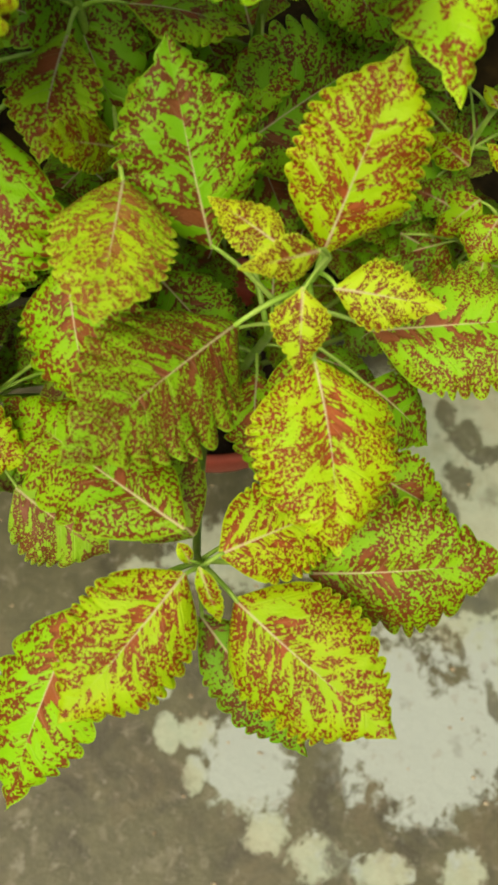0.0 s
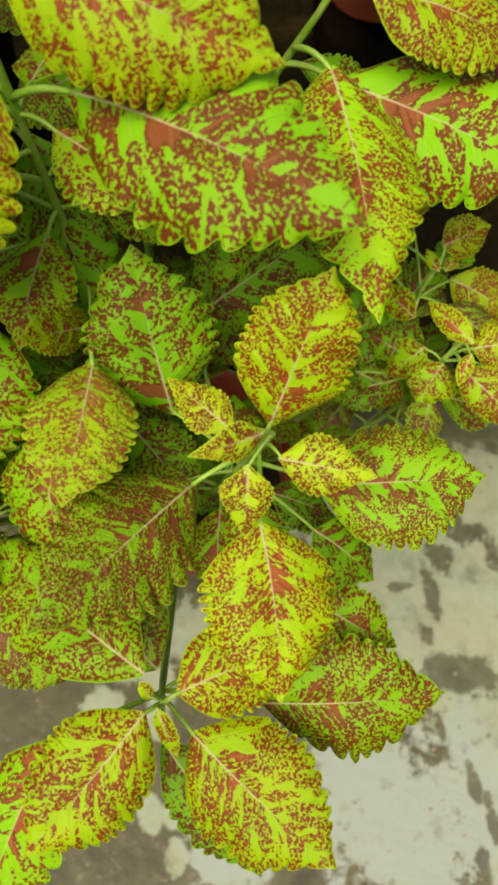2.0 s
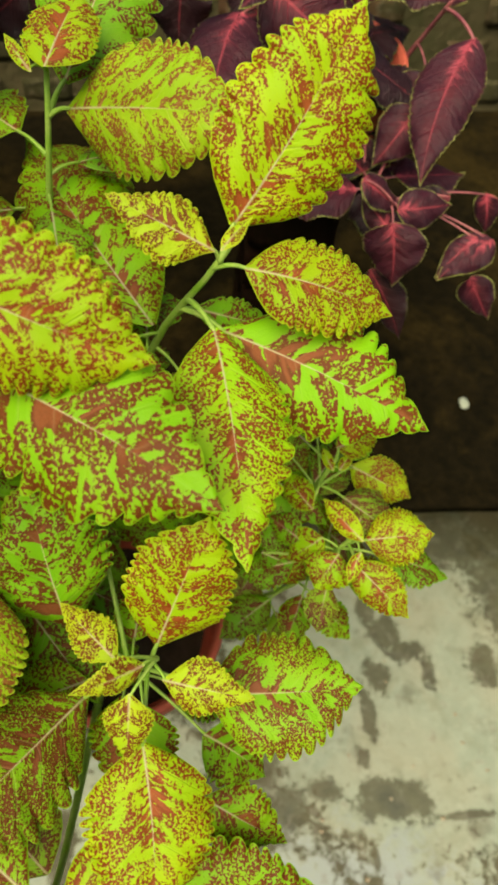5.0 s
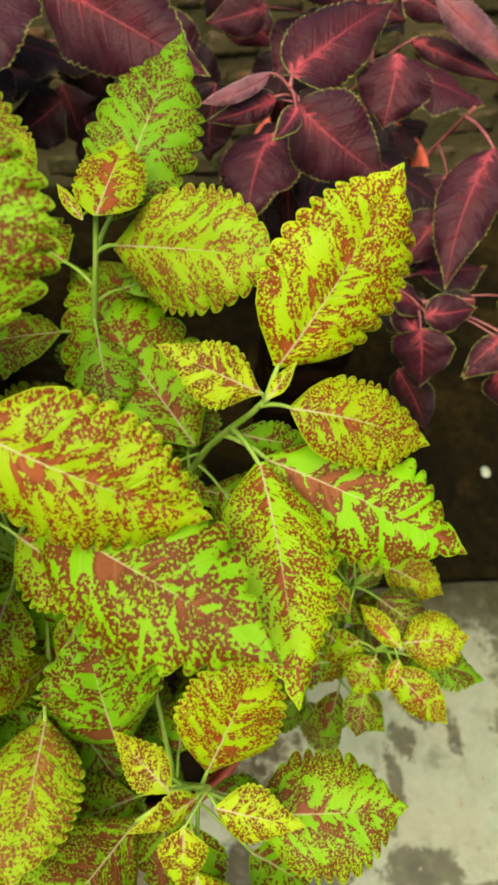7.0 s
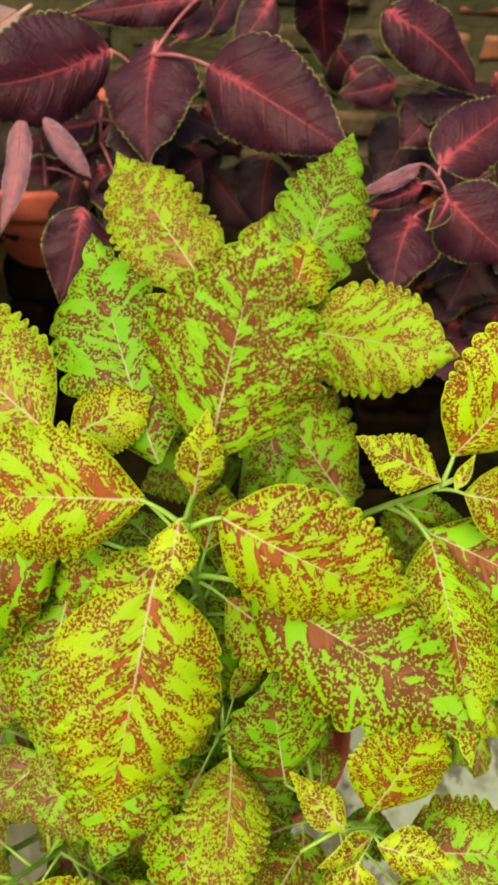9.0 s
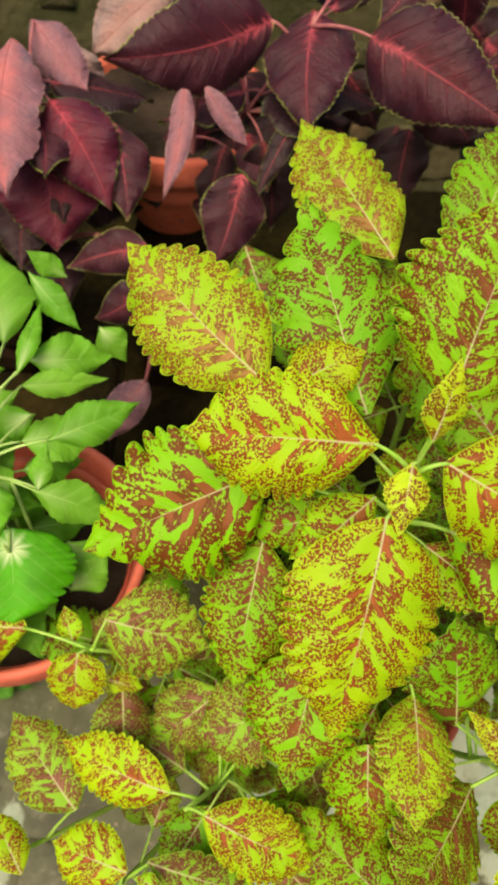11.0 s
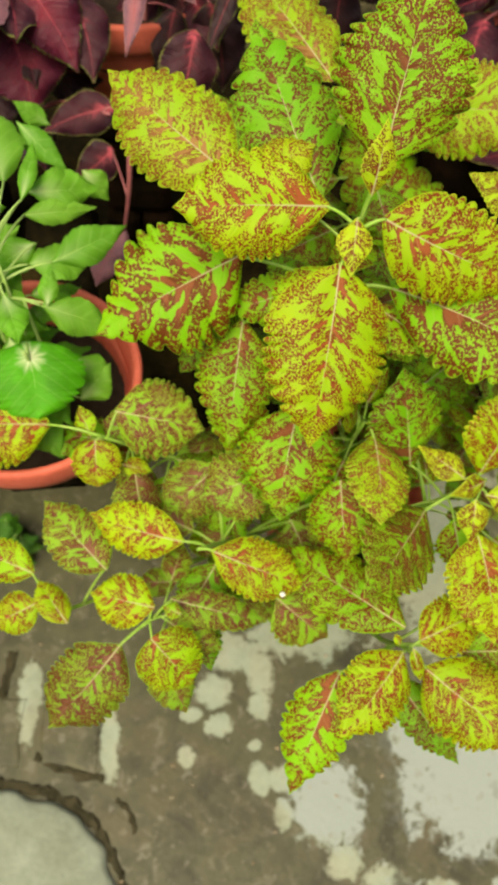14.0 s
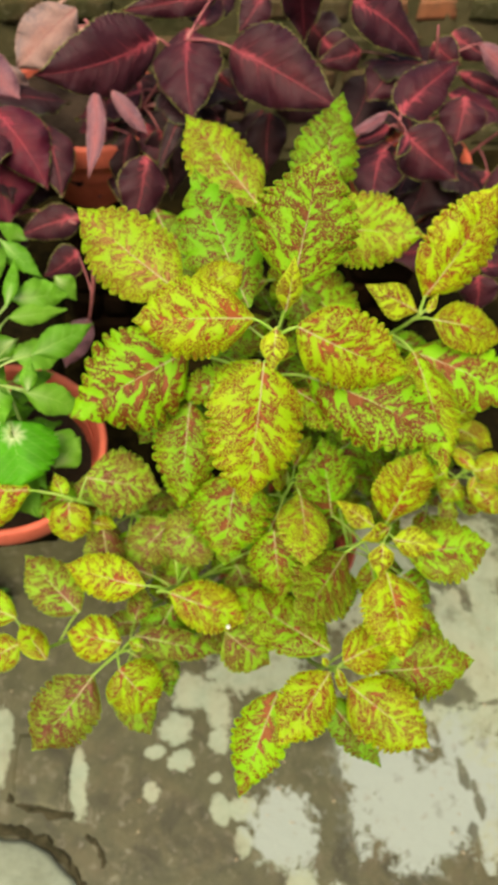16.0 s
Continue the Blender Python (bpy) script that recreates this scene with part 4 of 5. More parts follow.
leaf(lime_coleus, 'y', (-0.021, 0.108, 0.863), (-0.012, 0.087, 0.837), 0.0052, 23, node=(-0.020, 0.112, 0.845))
leaf(lime_coleus, 'y', (-0.025, 0.116, 0.840), (-0.031, 0.124, 0.850), 0.0036, -9, node=(-0.020, 0.116, 0.835))
leaf(lime_coleus, 'd', (-0.078, 0.100, 0.832), (-0.124, 0.012, 0.773), 0.0285, 4, node=(-0.021, 0.124, 0.815))
leaf(lime_coleus, 'g', (-0.022, 0.101, 0.790), (0.033, 0.027, 0.760), 0.0208, 10, node=(-0.022, 0.134, 0.785))

# stems and leaves of one branch
stem(lime_coleus, curve([(-0.030, 0.360, 0.560), (-0.050, 0.310, 0.800), (-0.050, 0.285, 0.935)]), 0.0042, 0.0016, 'y')
leaf(lime_coleus, 'w', (-0.047, 0.265, 0.943), (-0.057, 0.181, 0.954), 0.0257, -6, node=(-0.050, 0.285, 0.935))
leaf(lime_coleus, 'y', (-0.051, 0.305, 0.921), (-0.079, 0.262, 0.969), 0.0125, -68, node=(-0.050, 0.289, 0.914))
leaf(lime_coleus, 'g', (-0.054, 0.334, 0.923), (-0.074, 0.406, 0.960), 0.0278, 1, node=(-0.050, 0.290, 0.909))
leaf(lime_coleus, 'm', (-0.045, 0.305, 0.930), (-0.025, 0.330, 0.950), 0.0096, 41, node=(-0.050, 0.287, 0.924))

# stems and leaves of one branch
stem(lime_coleus, curve([(0.020, 0.380, 0.560), (0.150, 0.362, 0.680), (0.183, 0.330, 0.860)]), 0.0028, 0.0016, 'y')
stem(lime_coleus, curve([(0.020, 0.390, 0.560), (0.145, 0.400, 0.700), (0.172, 0.380, 0.885)]), 0.0028, 0.0016, 'y')
leaf(lime_coleus, 'y', (0.172, 0.386, 0.890), (0.209, 0.404, 0.890), 0.0140, 35, node=(0.172, 0.380, 0.885))
leaf(lime_coleus, 'y', (0.197, 0.405, 0.834), (0.248, 0.385, 0.815), 0.0182, 42, node=(0.167, 0.387, 0.830))
leaf(lime_coleus, 'y', (0.195, 0.334, 0.845), (0.245, 0.333, 0.854), 0.0206, 21, node=(0.180, 0.334, 0.837))
leaf(lime_coleus, 'y', (0.181, 0.312, 0.855), (0.218, 0.275, 0.840), 0.0151, 35, node=(0.181, 0.333, 0.845))
leaf(lime_coleus, 'y', (0.186, 0.321, 0.870), (0.162, 0.356, 0.870), 0.0082, -39, node=(0.183, 0.330, 0.860))
leaf(lime_coleus, 'm', (0.175, 0.326, 0.840), (0.158, 0.305, 0.820), 0.0179, -6, node=(0.179, 0.335, 0.829))
leaf(lime_coleus, 'g', (0.150, 0.343, 0.830), (0.128, 0.370, 0.820), 0.0122, -40, node=(0.178, 0.337, 0.821))
leaf(lime_coleus, 'm', (0.158, 0.358, 0.850), (0.140, 0.396, 0.840), 0.0112, -39, node=(0.168, 0.385, 0.846))
leaf(lime_coleus, 'y', (0.165, 0.448, 0.860), (0.188, 0.463, 0.860), 0.0084, 39, node=(0.168, 0.385, 0.846))
leaf(lime_coleus, 'y', (0.174, 0.373, 0.880), (0.186, 0.389, 0.880), 0.0041, 2, node=(0.170, 0.382, 0.869))
leaf(lime_coleus, 'y', (0.170, 0.373, 0.880), (0.165, 0.393, 0.880), 0.0038, -29, node=(0.170, 0.382, 0.869))
leaf(lime_coleus, 'y', (0.183, 0.313, 0.870), (0.173, 0.295, 0.860), 0.0049, 3, node=(0.183, 0.330, 0.860))
leaf(lime_coleus, 'g', (0.124, 0.348, 0.800), (0.172, 0.340, 0.770), 0.0192, 40, node=(0.175, 0.343, 0.790))
leaf(lime_coleus, 'g', (0.133, 0.380, 0.820), (0.123, 0.361, 0.780), 0.0169, -12, node=(0.166, 0.389, 0.814))
leaf(lime_coleus, 'g', (0.167, 0.393, 0.830), (0.197, 0.427, 0.840), 0.0152, 12, node=(0.167, 0.388, 0.822))
leaf(lime_coleus, 'd', (0.149, 0.348, 0.800), (0.135, 0.331, 0.770), 0.0191, -13, node=(0.175, 0.343, 0.790))
leaf(lime_coleus, 'g', (0.165, 0.437, 0.830), (0.151, 0.458, 0.850), 0.0125, -36, node=(0.167, 0.388, 0.822))
leaf(lime_coleus, 'm', (0.165, 0.340, 0.840), (0.142, 0.337, 0.810), 0.0157, -36, node=(0.179, 0.335, 0.829))
leaf(lime_coleus, 'g', (0.162, 0.401, 0.820), (0.138, 0.423, 0.820), 0.0135, -41, node=(0.166, 0.389, 0.814))
leaf(lime_coleus, 'd', (0.136, 0.428, 0.840), (0.162, 0.401, 0.820), 0.0192, 36, node=(0.167, 0.387, 0.830))

# stems and leaves of one branch
stem(low_coleus, curve([(-0.050, 0.360, 0.560), (-0.140, 0.260, 0.750), (-0.195, 0.200, 0.872)]), 0.0042, 0.0016, 'y')
stem(low_coleus, curve([(-0.060, 0.350, 0.560), (-0.170, 0.240, 0.700), (-0.245, 0.150, 0.825)]), 0.0042, 0.0016, 'y')
stem(low_coleus, curve([(-0.070, 0.370, 0.560), (-0.200, 0.330, 0.780), (-0.275, 0.305, 0.885)]), 0.0042, 0.0016, 'y')
stem(low_coleus, curve([(-0.060, 0.360, 0.560), (-0.220, 0.250, 0.680), (-0.325, 0.175, 0.790)]), 0.0042, 0.0016, 'y')
leaf(low_coleus, 'y', (-0.207, 0.212, 0.860), (-0.290, 0.247, 0.850), 0.0235, -30, node=(-0.186, 0.210, 0.852))
leaf(low_coleus, 'y', (-0.183, 0.197, 0.875), (-0.101, 0.170, 0.850), 0.0249, 20, node=(-0.193, 0.202, 0.867))
leaf(low_coleus, 'h', (-0.264, 0.323, 0.900), (-0.184, 0.313, 0.880), 0.0348, 27, node=(-0.272, 0.306, 0.881))
leaf(low_coleus, 'y', (-0.282, 0.300, 0.890), (-0.281, 0.267, 0.862), 0.0215, 5, shape="round", node=(-0.275, 0.305, 0.885))
leaf(low_coleus, 'y', (-0.322, 0.317, 0.890), (-0.417, 0.319, 0.890), 0.0373, -31, node=(-0.275, 0.305, 0.885))
leaf(low_coleus, 'h', (-0.277, 0.204, 0.820), (-0.334, 0.271, 0.830), 0.0266, -8, node=(-0.304, 0.190, 0.767))
leaf(low_coleus, 'y', (-0.234, 0.164, 0.830), (-0.291, 0.183, 0.820), 0.0237, -14, node=(-0.239, 0.157, 0.815))
leaf(low_coleus, 'h', (-0.264, 0.136, 0.820), (-0.330, 0.080, 0.770), 0.0336, -20, node=(-0.239, 0.157, 0.815))
leaf(low_coleus, 'm', (-0.238, 0.140, 0.820), (-0.203, 0.106, 0.788), 0.0290, 16, shape="round", node=(-0.239, 0.157, 0.815))
leaf(low_coleus, 'y', (-0.313, 0.163, 0.800), (-0.341, 0.205, 0.800), 0.0140, 8, node=(-0.325, 0.175, 0.790))
leaf(low_coleus, 'y', (-0.343, 0.186, 0.790), (-0.387, 0.173, 0.770), 0.0191, -17, node=(-0.321, 0.178, 0.785))
leaf(low_coleus, 'm', (-0.345, 0.211, 0.800), (-0.408, 0.241, 0.800), 0.0197, -22, node=(-0.325, 0.175, 0.790))
leaf(low_coleus, 'h', (-0.220, 0.171, 0.830), (-0.133, 0.154, 0.800), 0.0161, 19, node=(-0.236, 0.161, 0.809))
leaf(low_coleus, 'h', (-0.238, 0.141, 0.780), (-0.209, 0.089, 0.740), 0.0213, 9, node=(-0.216, 0.186, 0.774))
leaf(low_coleus, 'h', (-0.122, 0.176, 0.800), (-0.073, 0.144, 0.770), 0.0292, 22, node=(-0.161, 0.237, 0.796))
leaf(low_coleus, 'h', (-0.023, 0.136, 0.820), (-0.076, 0.198, 0.840), 0.0277, -19)
leaf(low_coleus, 'h', (-0.060, 0.264, 0.840), (-0.061, 0.199, 0.800), 0.0277, 11, node=(-0.149, 0.251, 0.769))
leaf(low_coleus, 'h', (-0.178, 0.310, 0.800), (-0.228, 0.269, 0.770), 0.0293, -29, node=(-0.200, 0.330, 0.780))
leaf(low_coleus, 'y', (-0.260, 0.290, 0.860), (-0.234, 0.288, 0.850), 0.0094, 23, node=(-0.252, 0.313, 0.854))
leaf(low_coleus, 'm', (-0.287, 0.310, 0.880), (-0.297, 0.336, 0.890), 0.0095, -22, node=(-0.266, 0.308, 0.873))
leaf(low_coleus, 'h', (-0.250, 0.320, 0.870), (-0.278, 0.332, 0.870), 0.0180, -30, node=(-0.255, 0.312, 0.858))
leaf(low_coleus, 'h', (-0.223, 0.157, 0.810), (-0.174, 0.136, 0.780), 0.0167, 20, node=(-0.233, 0.165, 0.804))
leaf(low_coleus, 'm', (-0.211, 0.154, 0.840), (-0.227, 0.161, 0.840), 0.0067, -17, node=(-0.239, 0.157, 0.815))
leaf(low_coleus, 'y', (-0.408, 0.419, 1.000), (-0.367, 0.389, 0.970), 0.0280, 24)
leaf(low_coleus, 'h', (-0.165, 0.294, 0.840), (-0.138, 0.260, 0.800), 0.0252, 28, node=(-0.212, 0.326, 0.799))
leaf(low_coleus, 'h', (-0.211, 0.316, 0.820), (-0.162, 0.332, 0.810), 0.0175, 28, node=(-0.223, 0.323, 0.814))
leaf(low_coleus, 'h', (-0.237, 0.310, 0.810), (-0.265, 0.289, 0.780), 0.0234, -29, node=(-0.216, 0.325, 0.804))
leaf(low_coleus, 'h', (-0.102, 0.254, 0.800), (-0.080, 0.214, 0.770), 0.0259, 21, node=(-0.149, 0.251, 0.769))
leaf(low_coleus, 'h', (-0.153, 0.259, 0.790), (-0.185, 0.237, 0.760), 0.0224, -20, node=(-0.154, 0.245, 0.780))
leaf(low_coleus, 'h', (-0.127, 0.268, 0.880), (-0.191, 0.253, 0.860), 0.0328, -19, node=(-0.172, 0.225, 0.820))
leaf(low_coleus, 'h', (-0.174, 0.286, 0.860), (-0.224, 0.253, 0.830), 0.0265, -18, node=(-0.170, 0.228, 0.815))

# stems and leaves of one branch
stem(green_plant, curve([(-0.350, 0.390, 0.800), (-0.360, 0.410, 0.900), (-0.355, 0.420, 1.010)]), 0.0032, 0.0016, 'n')
stem(green_plant, curve([(-0.340, 0.380, 0.800), (-0.335, 0.370, 0.880), (-0.338, 0.360, 0.940)]), 0.0032, 0.0016, 'n')
stem(green_plant, curve([(-0.370, 0.390, 0.800), (-0.400, 0.420, 0.900), (-0.410, 0.430, 1.000)]), 0.0032, 0.0016, 'n')
for x, y, top in ((-0.375, 0.40, 0.955), (-0.362, 0.385, 0.965), (-0.35, 0.405, 0.985), (-0.39, 0.41, 0.975), (-0.335, 0.395, 0.95)):
    stem(green_plant, curve([(x, y - 0.01, 0.79), (x + 0.004, y, 0.87), (x - 0.004, y + 0.012, top)]), 0.0024, 0.0014, 'n')
leaf(green_plant, 'o', (-0.339, 0.379, 0.930), (-0.330, 0.317, 0.900), 0.0441, -6, node=(-0.337, 0.362, 0.925))
leaf(green_plant, 'n', (-0.326, 0.403, 0.950), (-0.271, 0.399, 0.920), 0.0154, 35, node=(-0.359, 0.415, 0.945))
leaf(green_plant, 'n', (-0.340, 0.397, 0.940), (-0.361, 0.419, 0.950), 0.0115, -19, node=(-0.359, 0.414, 0.936))
leaf(green_plant, 'n', (-0.347, 0.400, 0.930), (-0.381, 0.400, 0.920), 0.0116, -37, node=(-0.360, 0.413, 0.922))
leaf(green_plant, 'n', (-0.319, 0.401, 0.950), (-0.315, 0.424, 0.970), 0.0078, 14, node=(-0.359, 0.415, 0.945))
leaf(green_plant, 'n', (-0.315, 0.433, 0.970), (-0.259, 0.460, 0.980), 0.0149, 39, node=(-0.358, 0.416, 0.964))
leaf(green_plant, 'n', (-0.331, 0.477, 1.010), (-0.281, 0.493, 1.000), 0.0174, 48, node=(-0.355, 0.420, 1.005))
leaf(green_plant, 'n', (-0.335, 0.460, 1.000), (-0.284, 0.478, 0.990), 0.0096, 48, node=(-0.356, 0.418, 0.992))
leaf(green_plant, 'n', (-0.353, 0.499, 1.000), (-0.375, 0.576, 1.010), 0.0238, -2, node=(-0.356, 0.418, 0.992))
leaf(green_plant, 'n', (-0.346, 0.567, 1.010), (-0.309, 0.536, 0.990), 0.0107, 33)
leaf(green_plant, 'n', (-0.332, 0.454, 1.020), (-0.325, 0.504, 1.030), 0.0063, 13, node=(-0.355, 0.420, 1.010))
leaf(green_plant, 'n', (-0.397, 0.467, 1.000), (-0.363, 0.489, 0.980), 0.0158, 53, node=(-0.410, 0.430, 0.996))
leaf(green_plant, 'n', (-0.383, 0.465, 1.030), (-0.359, 0.490, 1.030), 0.0060, 43, node=(-0.410, 0.430, 1.000))
leaf(green_plant, 'n', (-0.389, 0.453, 0.960), (-0.351, 0.472, 0.970), 0.0165, 42, node=(-0.407, 0.427, 0.954))
leaf(green_plant, 'n', (-0.372, 0.434, 0.930), (-0.408, 0.415, 0.920), 0.0182, -39, node=(-0.360, 0.413, 0.922))
leaf(green_plant, 'n', (-0.300, 0.361, 0.860), (-0.275, 0.382, 0.880), 0.0163, 27, node=(-0.336, 0.373, 0.855))
leaf(green_plant, 'n', (-0.369, 0.447, 0.950), (-0.349, 0.426, 0.930), 0.0134, 19, node=(-0.359, 0.415, 0.945))
leaf(green_plant, 'n', (-0.317, 0.574, 1.000), (-0.342, 0.576, 1.020), 0.0087, -48)
leaf(green_plant, 'n', (-0.291, 0.549, 0.970), (-0.272, 0.536, 0.950), 0.0124, 33)
leaf(green_plant, 'n', (-0.360, 0.358, 0.880), (-0.324, 0.320, 0.840), 0.0216, 12, node=(-0.335, 0.371, 0.874))
leaf(green_plant, 'n', (-0.303, 0.390, 0.890), (-0.278, 0.375, 0.870), 0.0145, 25, node=(-0.335, 0.369, 0.886))
leaf(green_plant, 'n', (-0.392, 0.380, 0.920), (-0.420, 0.348, 0.900), 0.0194, -31, node=(-0.401, 0.421, 0.904))
leaf(green_plant, 'n', (-0.328, 0.457, 0.970), (-0.369, 0.447, 0.950), 0.0144, -46, node=(-0.358, 0.416, 0.964))
leaf(green_plant, 'n', (-0.379, 0.504, 1.000), (-0.394, 0.536, 1.020), 0.0126, -11, node=(-0.410, 0.430, 0.996))

# stems and leaves of one branch
stem(maroon_left, curve([(-0.303, 1.1, 0.935), (-0.255, 1.103, 0.946), (-0.201, 1.108, 0.959)]), 0.0036, 0.0022, 'b')
stem(maroon_left, curve([(-0.263, 1.095, 0.952), (-0.242, 1.082, 0.947), (-0.208, 1.074, 0.948)]), 0.0036, 0.0022, 'b')
stem(maroon_left, curve([(-0.256, 1.05, 0.936), (-0.264, 1.069, 0.947), (-0.256, 1.086, 0.959)]), 0.0036, 0.0022, 'b')
stem(maroon_left, curve([(-0.321, 1.088, 0.961), (-0.299, 1.103, 0.974), (-0.277, 1.115, 0.986)]), 0.0036, 0.0022, 'b')
stem(maroon_left, curve([(-0.248, 0.600, 0.950), (-0.252, 0.590, 0.905), (-0.260, 0.580, 0.860)]), 0.0032, 0.0016, 'p')
stem(maroon_left, curve([(-0.400, 0.800, 0.840), (-0.390, 0.800, 0.950), (-0.380, 0.800, 1.050)]), 0.0032, 0.0016, 'p')
stem(maroon_left, curve([(-0.390, 0.780, 0.840), (-0.330, 0.740, 0.900), (-0.270, 0.680, 0.930)]), 0.0032, 0.0016, 'p')
leaf(maroon_left, 'k', (-0.398, 0.815, 1.060), (-0.385, 0.666, 1.000), 0.0347, 7, node=(-0.380, 0.800, 1.050))
leaf(maroon_left, 'v', (-0.360, 0.769, 1.030), (-0.301, 0.706, 0.960), 0.0365, 29, node=(-0.382, 0.800, 1.025))
leaf(maroon_left, 'v', (-0.374, 0.751, 0.980), (-0.355, 0.688, 0.920), 0.0492, 3, node=(-0.388, 0.800, 0.976))
leaf(maroon_left, 'p', (-0.266, 0.692, 0.930), (-0.348, 0.687, 0.900), 0.0228, -47, node=(-0.280, 0.690, 0.925))
leaf(maroon_left, 'p', (-0.270, 0.662, 0.900), (-0.318, 0.648, 0.870), 0.0220, -47, node=(-0.253, 0.588, 0.896))
leaf(maroon_left, 'k', (-0.259, 0.582, 0.860), (-0.294, 0.535, 0.820), 0.0186, -26)
leaf(maroon_left, 'b', (-0.259, 0.945, 1.060), (-0.342, 0.898, 1.000), 0.0336, -52)
leaf(maroon_left, 'p', (-0.306, 0.773, 1.010), (-0.286, 0.704, 0.950), 0.0279, -1, node=(-0.385, 0.800, 1.005))
leaf(maroon_left, 'k', (-0.385, 0.850, 1.060), (-0.329, 0.799, 1.020), 0.0219, 29, node=(-0.380, 0.800, 1.050))

# stems and leaves of one branch
stem(maroon_middle, curve([(-0.240, 0.950, 1.000), (-0.200, 0.958, 1.040), (-0.256, 0.918, 1.050)]), 0.0032, 0.0016, 'p')
stem(maroon_middle, curve([(-0.250, 0.940, 1.000), (-0.210, 0.920, 1.030), (-0.248, 0.918, 1.060)]), 0.0032, 0.0016, 'p')
stem(maroon_middle, curve([(-0.245, 0.840, 0.840), (-0.190, 0.860, 0.950), (-0.120, 0.850, 1.075)]), 0.0032, 0.0016, 'p')
stem(maroon_middle, curve([(-0.240, 0.850, 0.840), (-0.230, 0.830, 0.950), (-0.225, 0.820, 1.050)]), 0.0032, 0.0016, 'p')
leaf(maroon_middle, 'p', (-0.158, 0.847, 1.080), (-0.310, 0.775, 1.070), 0.0456, -69, node=(-0.132, 0.852, 1.054))
leaf(maroon_middle, 'p', (-0.116, 0.869, 1.080), (-0.119, 0.746, 1.030), 0.0440, 12, node=(-0.120, 0.850, 1.075))
leaf(maroon_middle, 'p', (-0.070, 0.813, 1.090), (0.063, 0.731, 1.060), 0.0467, 58, node=(-0.120, 0.850, 1.075))
leaf(maroon_middle, 'k', (-0.238, 0.802, 1.040), (-0.251, 0.704, 0.980), 0.0113, 1, node=(-0.226, 0.822, 1.033))
leaf(maroon_middle, 'k', (-0.218, 0.797, 1.040), (-0.174, 0.765, 1.000), 0.0105, 47, node=(-0.226, 0.822, 1.033))
leaf(maroon_middle, 'q', (-0.127, 0.792, 1.020), (-0.166, 0.731, 0.960), 0.0121, -14, node=(-0.156, 0.857, 1.012))
leaf(maroon_middle, 'p', (-0.179, 0.723, 1.000), (-0.201, 0.670, 0.930), 0.0307, -24)
leaf(maroon_middle, 'p', (-0.067, 1.007, 1.020), (-0.031, 1.079, 1.050), 0.0212, 15)
leaf(maroon_middle, 'q', (-0.180, 0.925, 0.980), (-0.147, 0.895, 0.920), 0.0293, 26, node=(-0.176, 0.860, 0.975))
leaf(maroon_middle, 'p', (-0.080, 0.971, 1.050), (-0.110, 1.026, 1.100), 0.0301, -19)
leaf(maroon_middle, 'q', (-0.069, 0.902, 1.000), (-0.028, 0.897, 0.940), 0.0328, 75, node=(-0.165, 0.858, 0.996))
leaf(maroon_middle, 'q', (-0.005, 0.895, 0.950), (-0.011, 0.862, 0.880), 0.0274, -3)
leaf(maroon_middle, 'q', (-0.058, 0.896, 0.920), (0.004, 0.844, 0.880), 0.0333, 44)
leaf(maroon_middle, 'q', (-0.146, 0.861, 0.930), (-0.175, 0.830, 0.860), 0.0304, -37, node=(-0.205, 0.857, 0.921))
leaf(maroon_middle, 'p', (-0.095, 0.912, 1.060), (-0.083, 0.989, 1.090), 0.0259, -1, node=(-0.132, 0.852, 1.054))
leaf(maroon_middle, 'q', (-0.192, 0.847, 0.970), (-0.167, 0.811, 0.900), 0.0276, 25, node=(-0.182, 0.860, 0.965))
leaf(maroon_middle, 'q', (-0.133, 1.011, 0.950), (-0.126, 1.020, 0.880), 0.0332, -43)
leaf(maroon_middle, 'q', (-0.085, 0.963, 0.920), (-0.066, 0.953, 0.850), 0.0378, 53)
leaf(maroon_middle, 'p', (0.050, 0.895, 0.980), (0.007, 0.914, 1.040), 0.0293, -58)
leaf(maroon_middle, 'p', (-0.073, 0.923, 1.100), (-0.208, 0.901, 1.080), 0.0208, -63, node=(-0.120, 0.850, 1.075))
leaf(maroon_middle, 'p', (-0.004, 0.974, 1.080), (-0.044, 0.932, 1.040), 0.0235, -25)
leaf(maroon_middle, 'q', (-0.141, 0.853, 0.980), (-0.176, 0.790, 0.900), 0.0324, -20, node=(-0.176, 0.860, 0.975))
leaf(maroon_middle, 'q', (-0.072, 0.845, 0.970), (-0.133, 0.850, 0.920), 0.0285, -56)
leaf(maroon_middle, 'q', (-0.002, 0.845, 0.980), (0.000, 0.815, 0.900), 0.0287, 6)
leaf(maroon_middle, 'q', (-0.167, 0.916, 0.960), (-0.167, 0.812, 0.880), 0.0236, -2, node=(-0.187, 0.860, 0.955))
leaf(maroon_middle, 'q', (-0.158, 0.805, 0.980), (-0.142, 0.787, 0.880), 0.0310, 45, node=(-0.176, 0.860, 0.975))
leaf(maroon_middle, 'q', (-0.196, 0.809, 0.970), (-0.209, 0.781, 0.890), 0.0208, -25, node=(-0.229, 0.828, 0.963))
leaf(maroon_middle, 'q', (0.073, 0.794, 1.020), (0.069, 0.778, 0.950), 0.0290, -12)

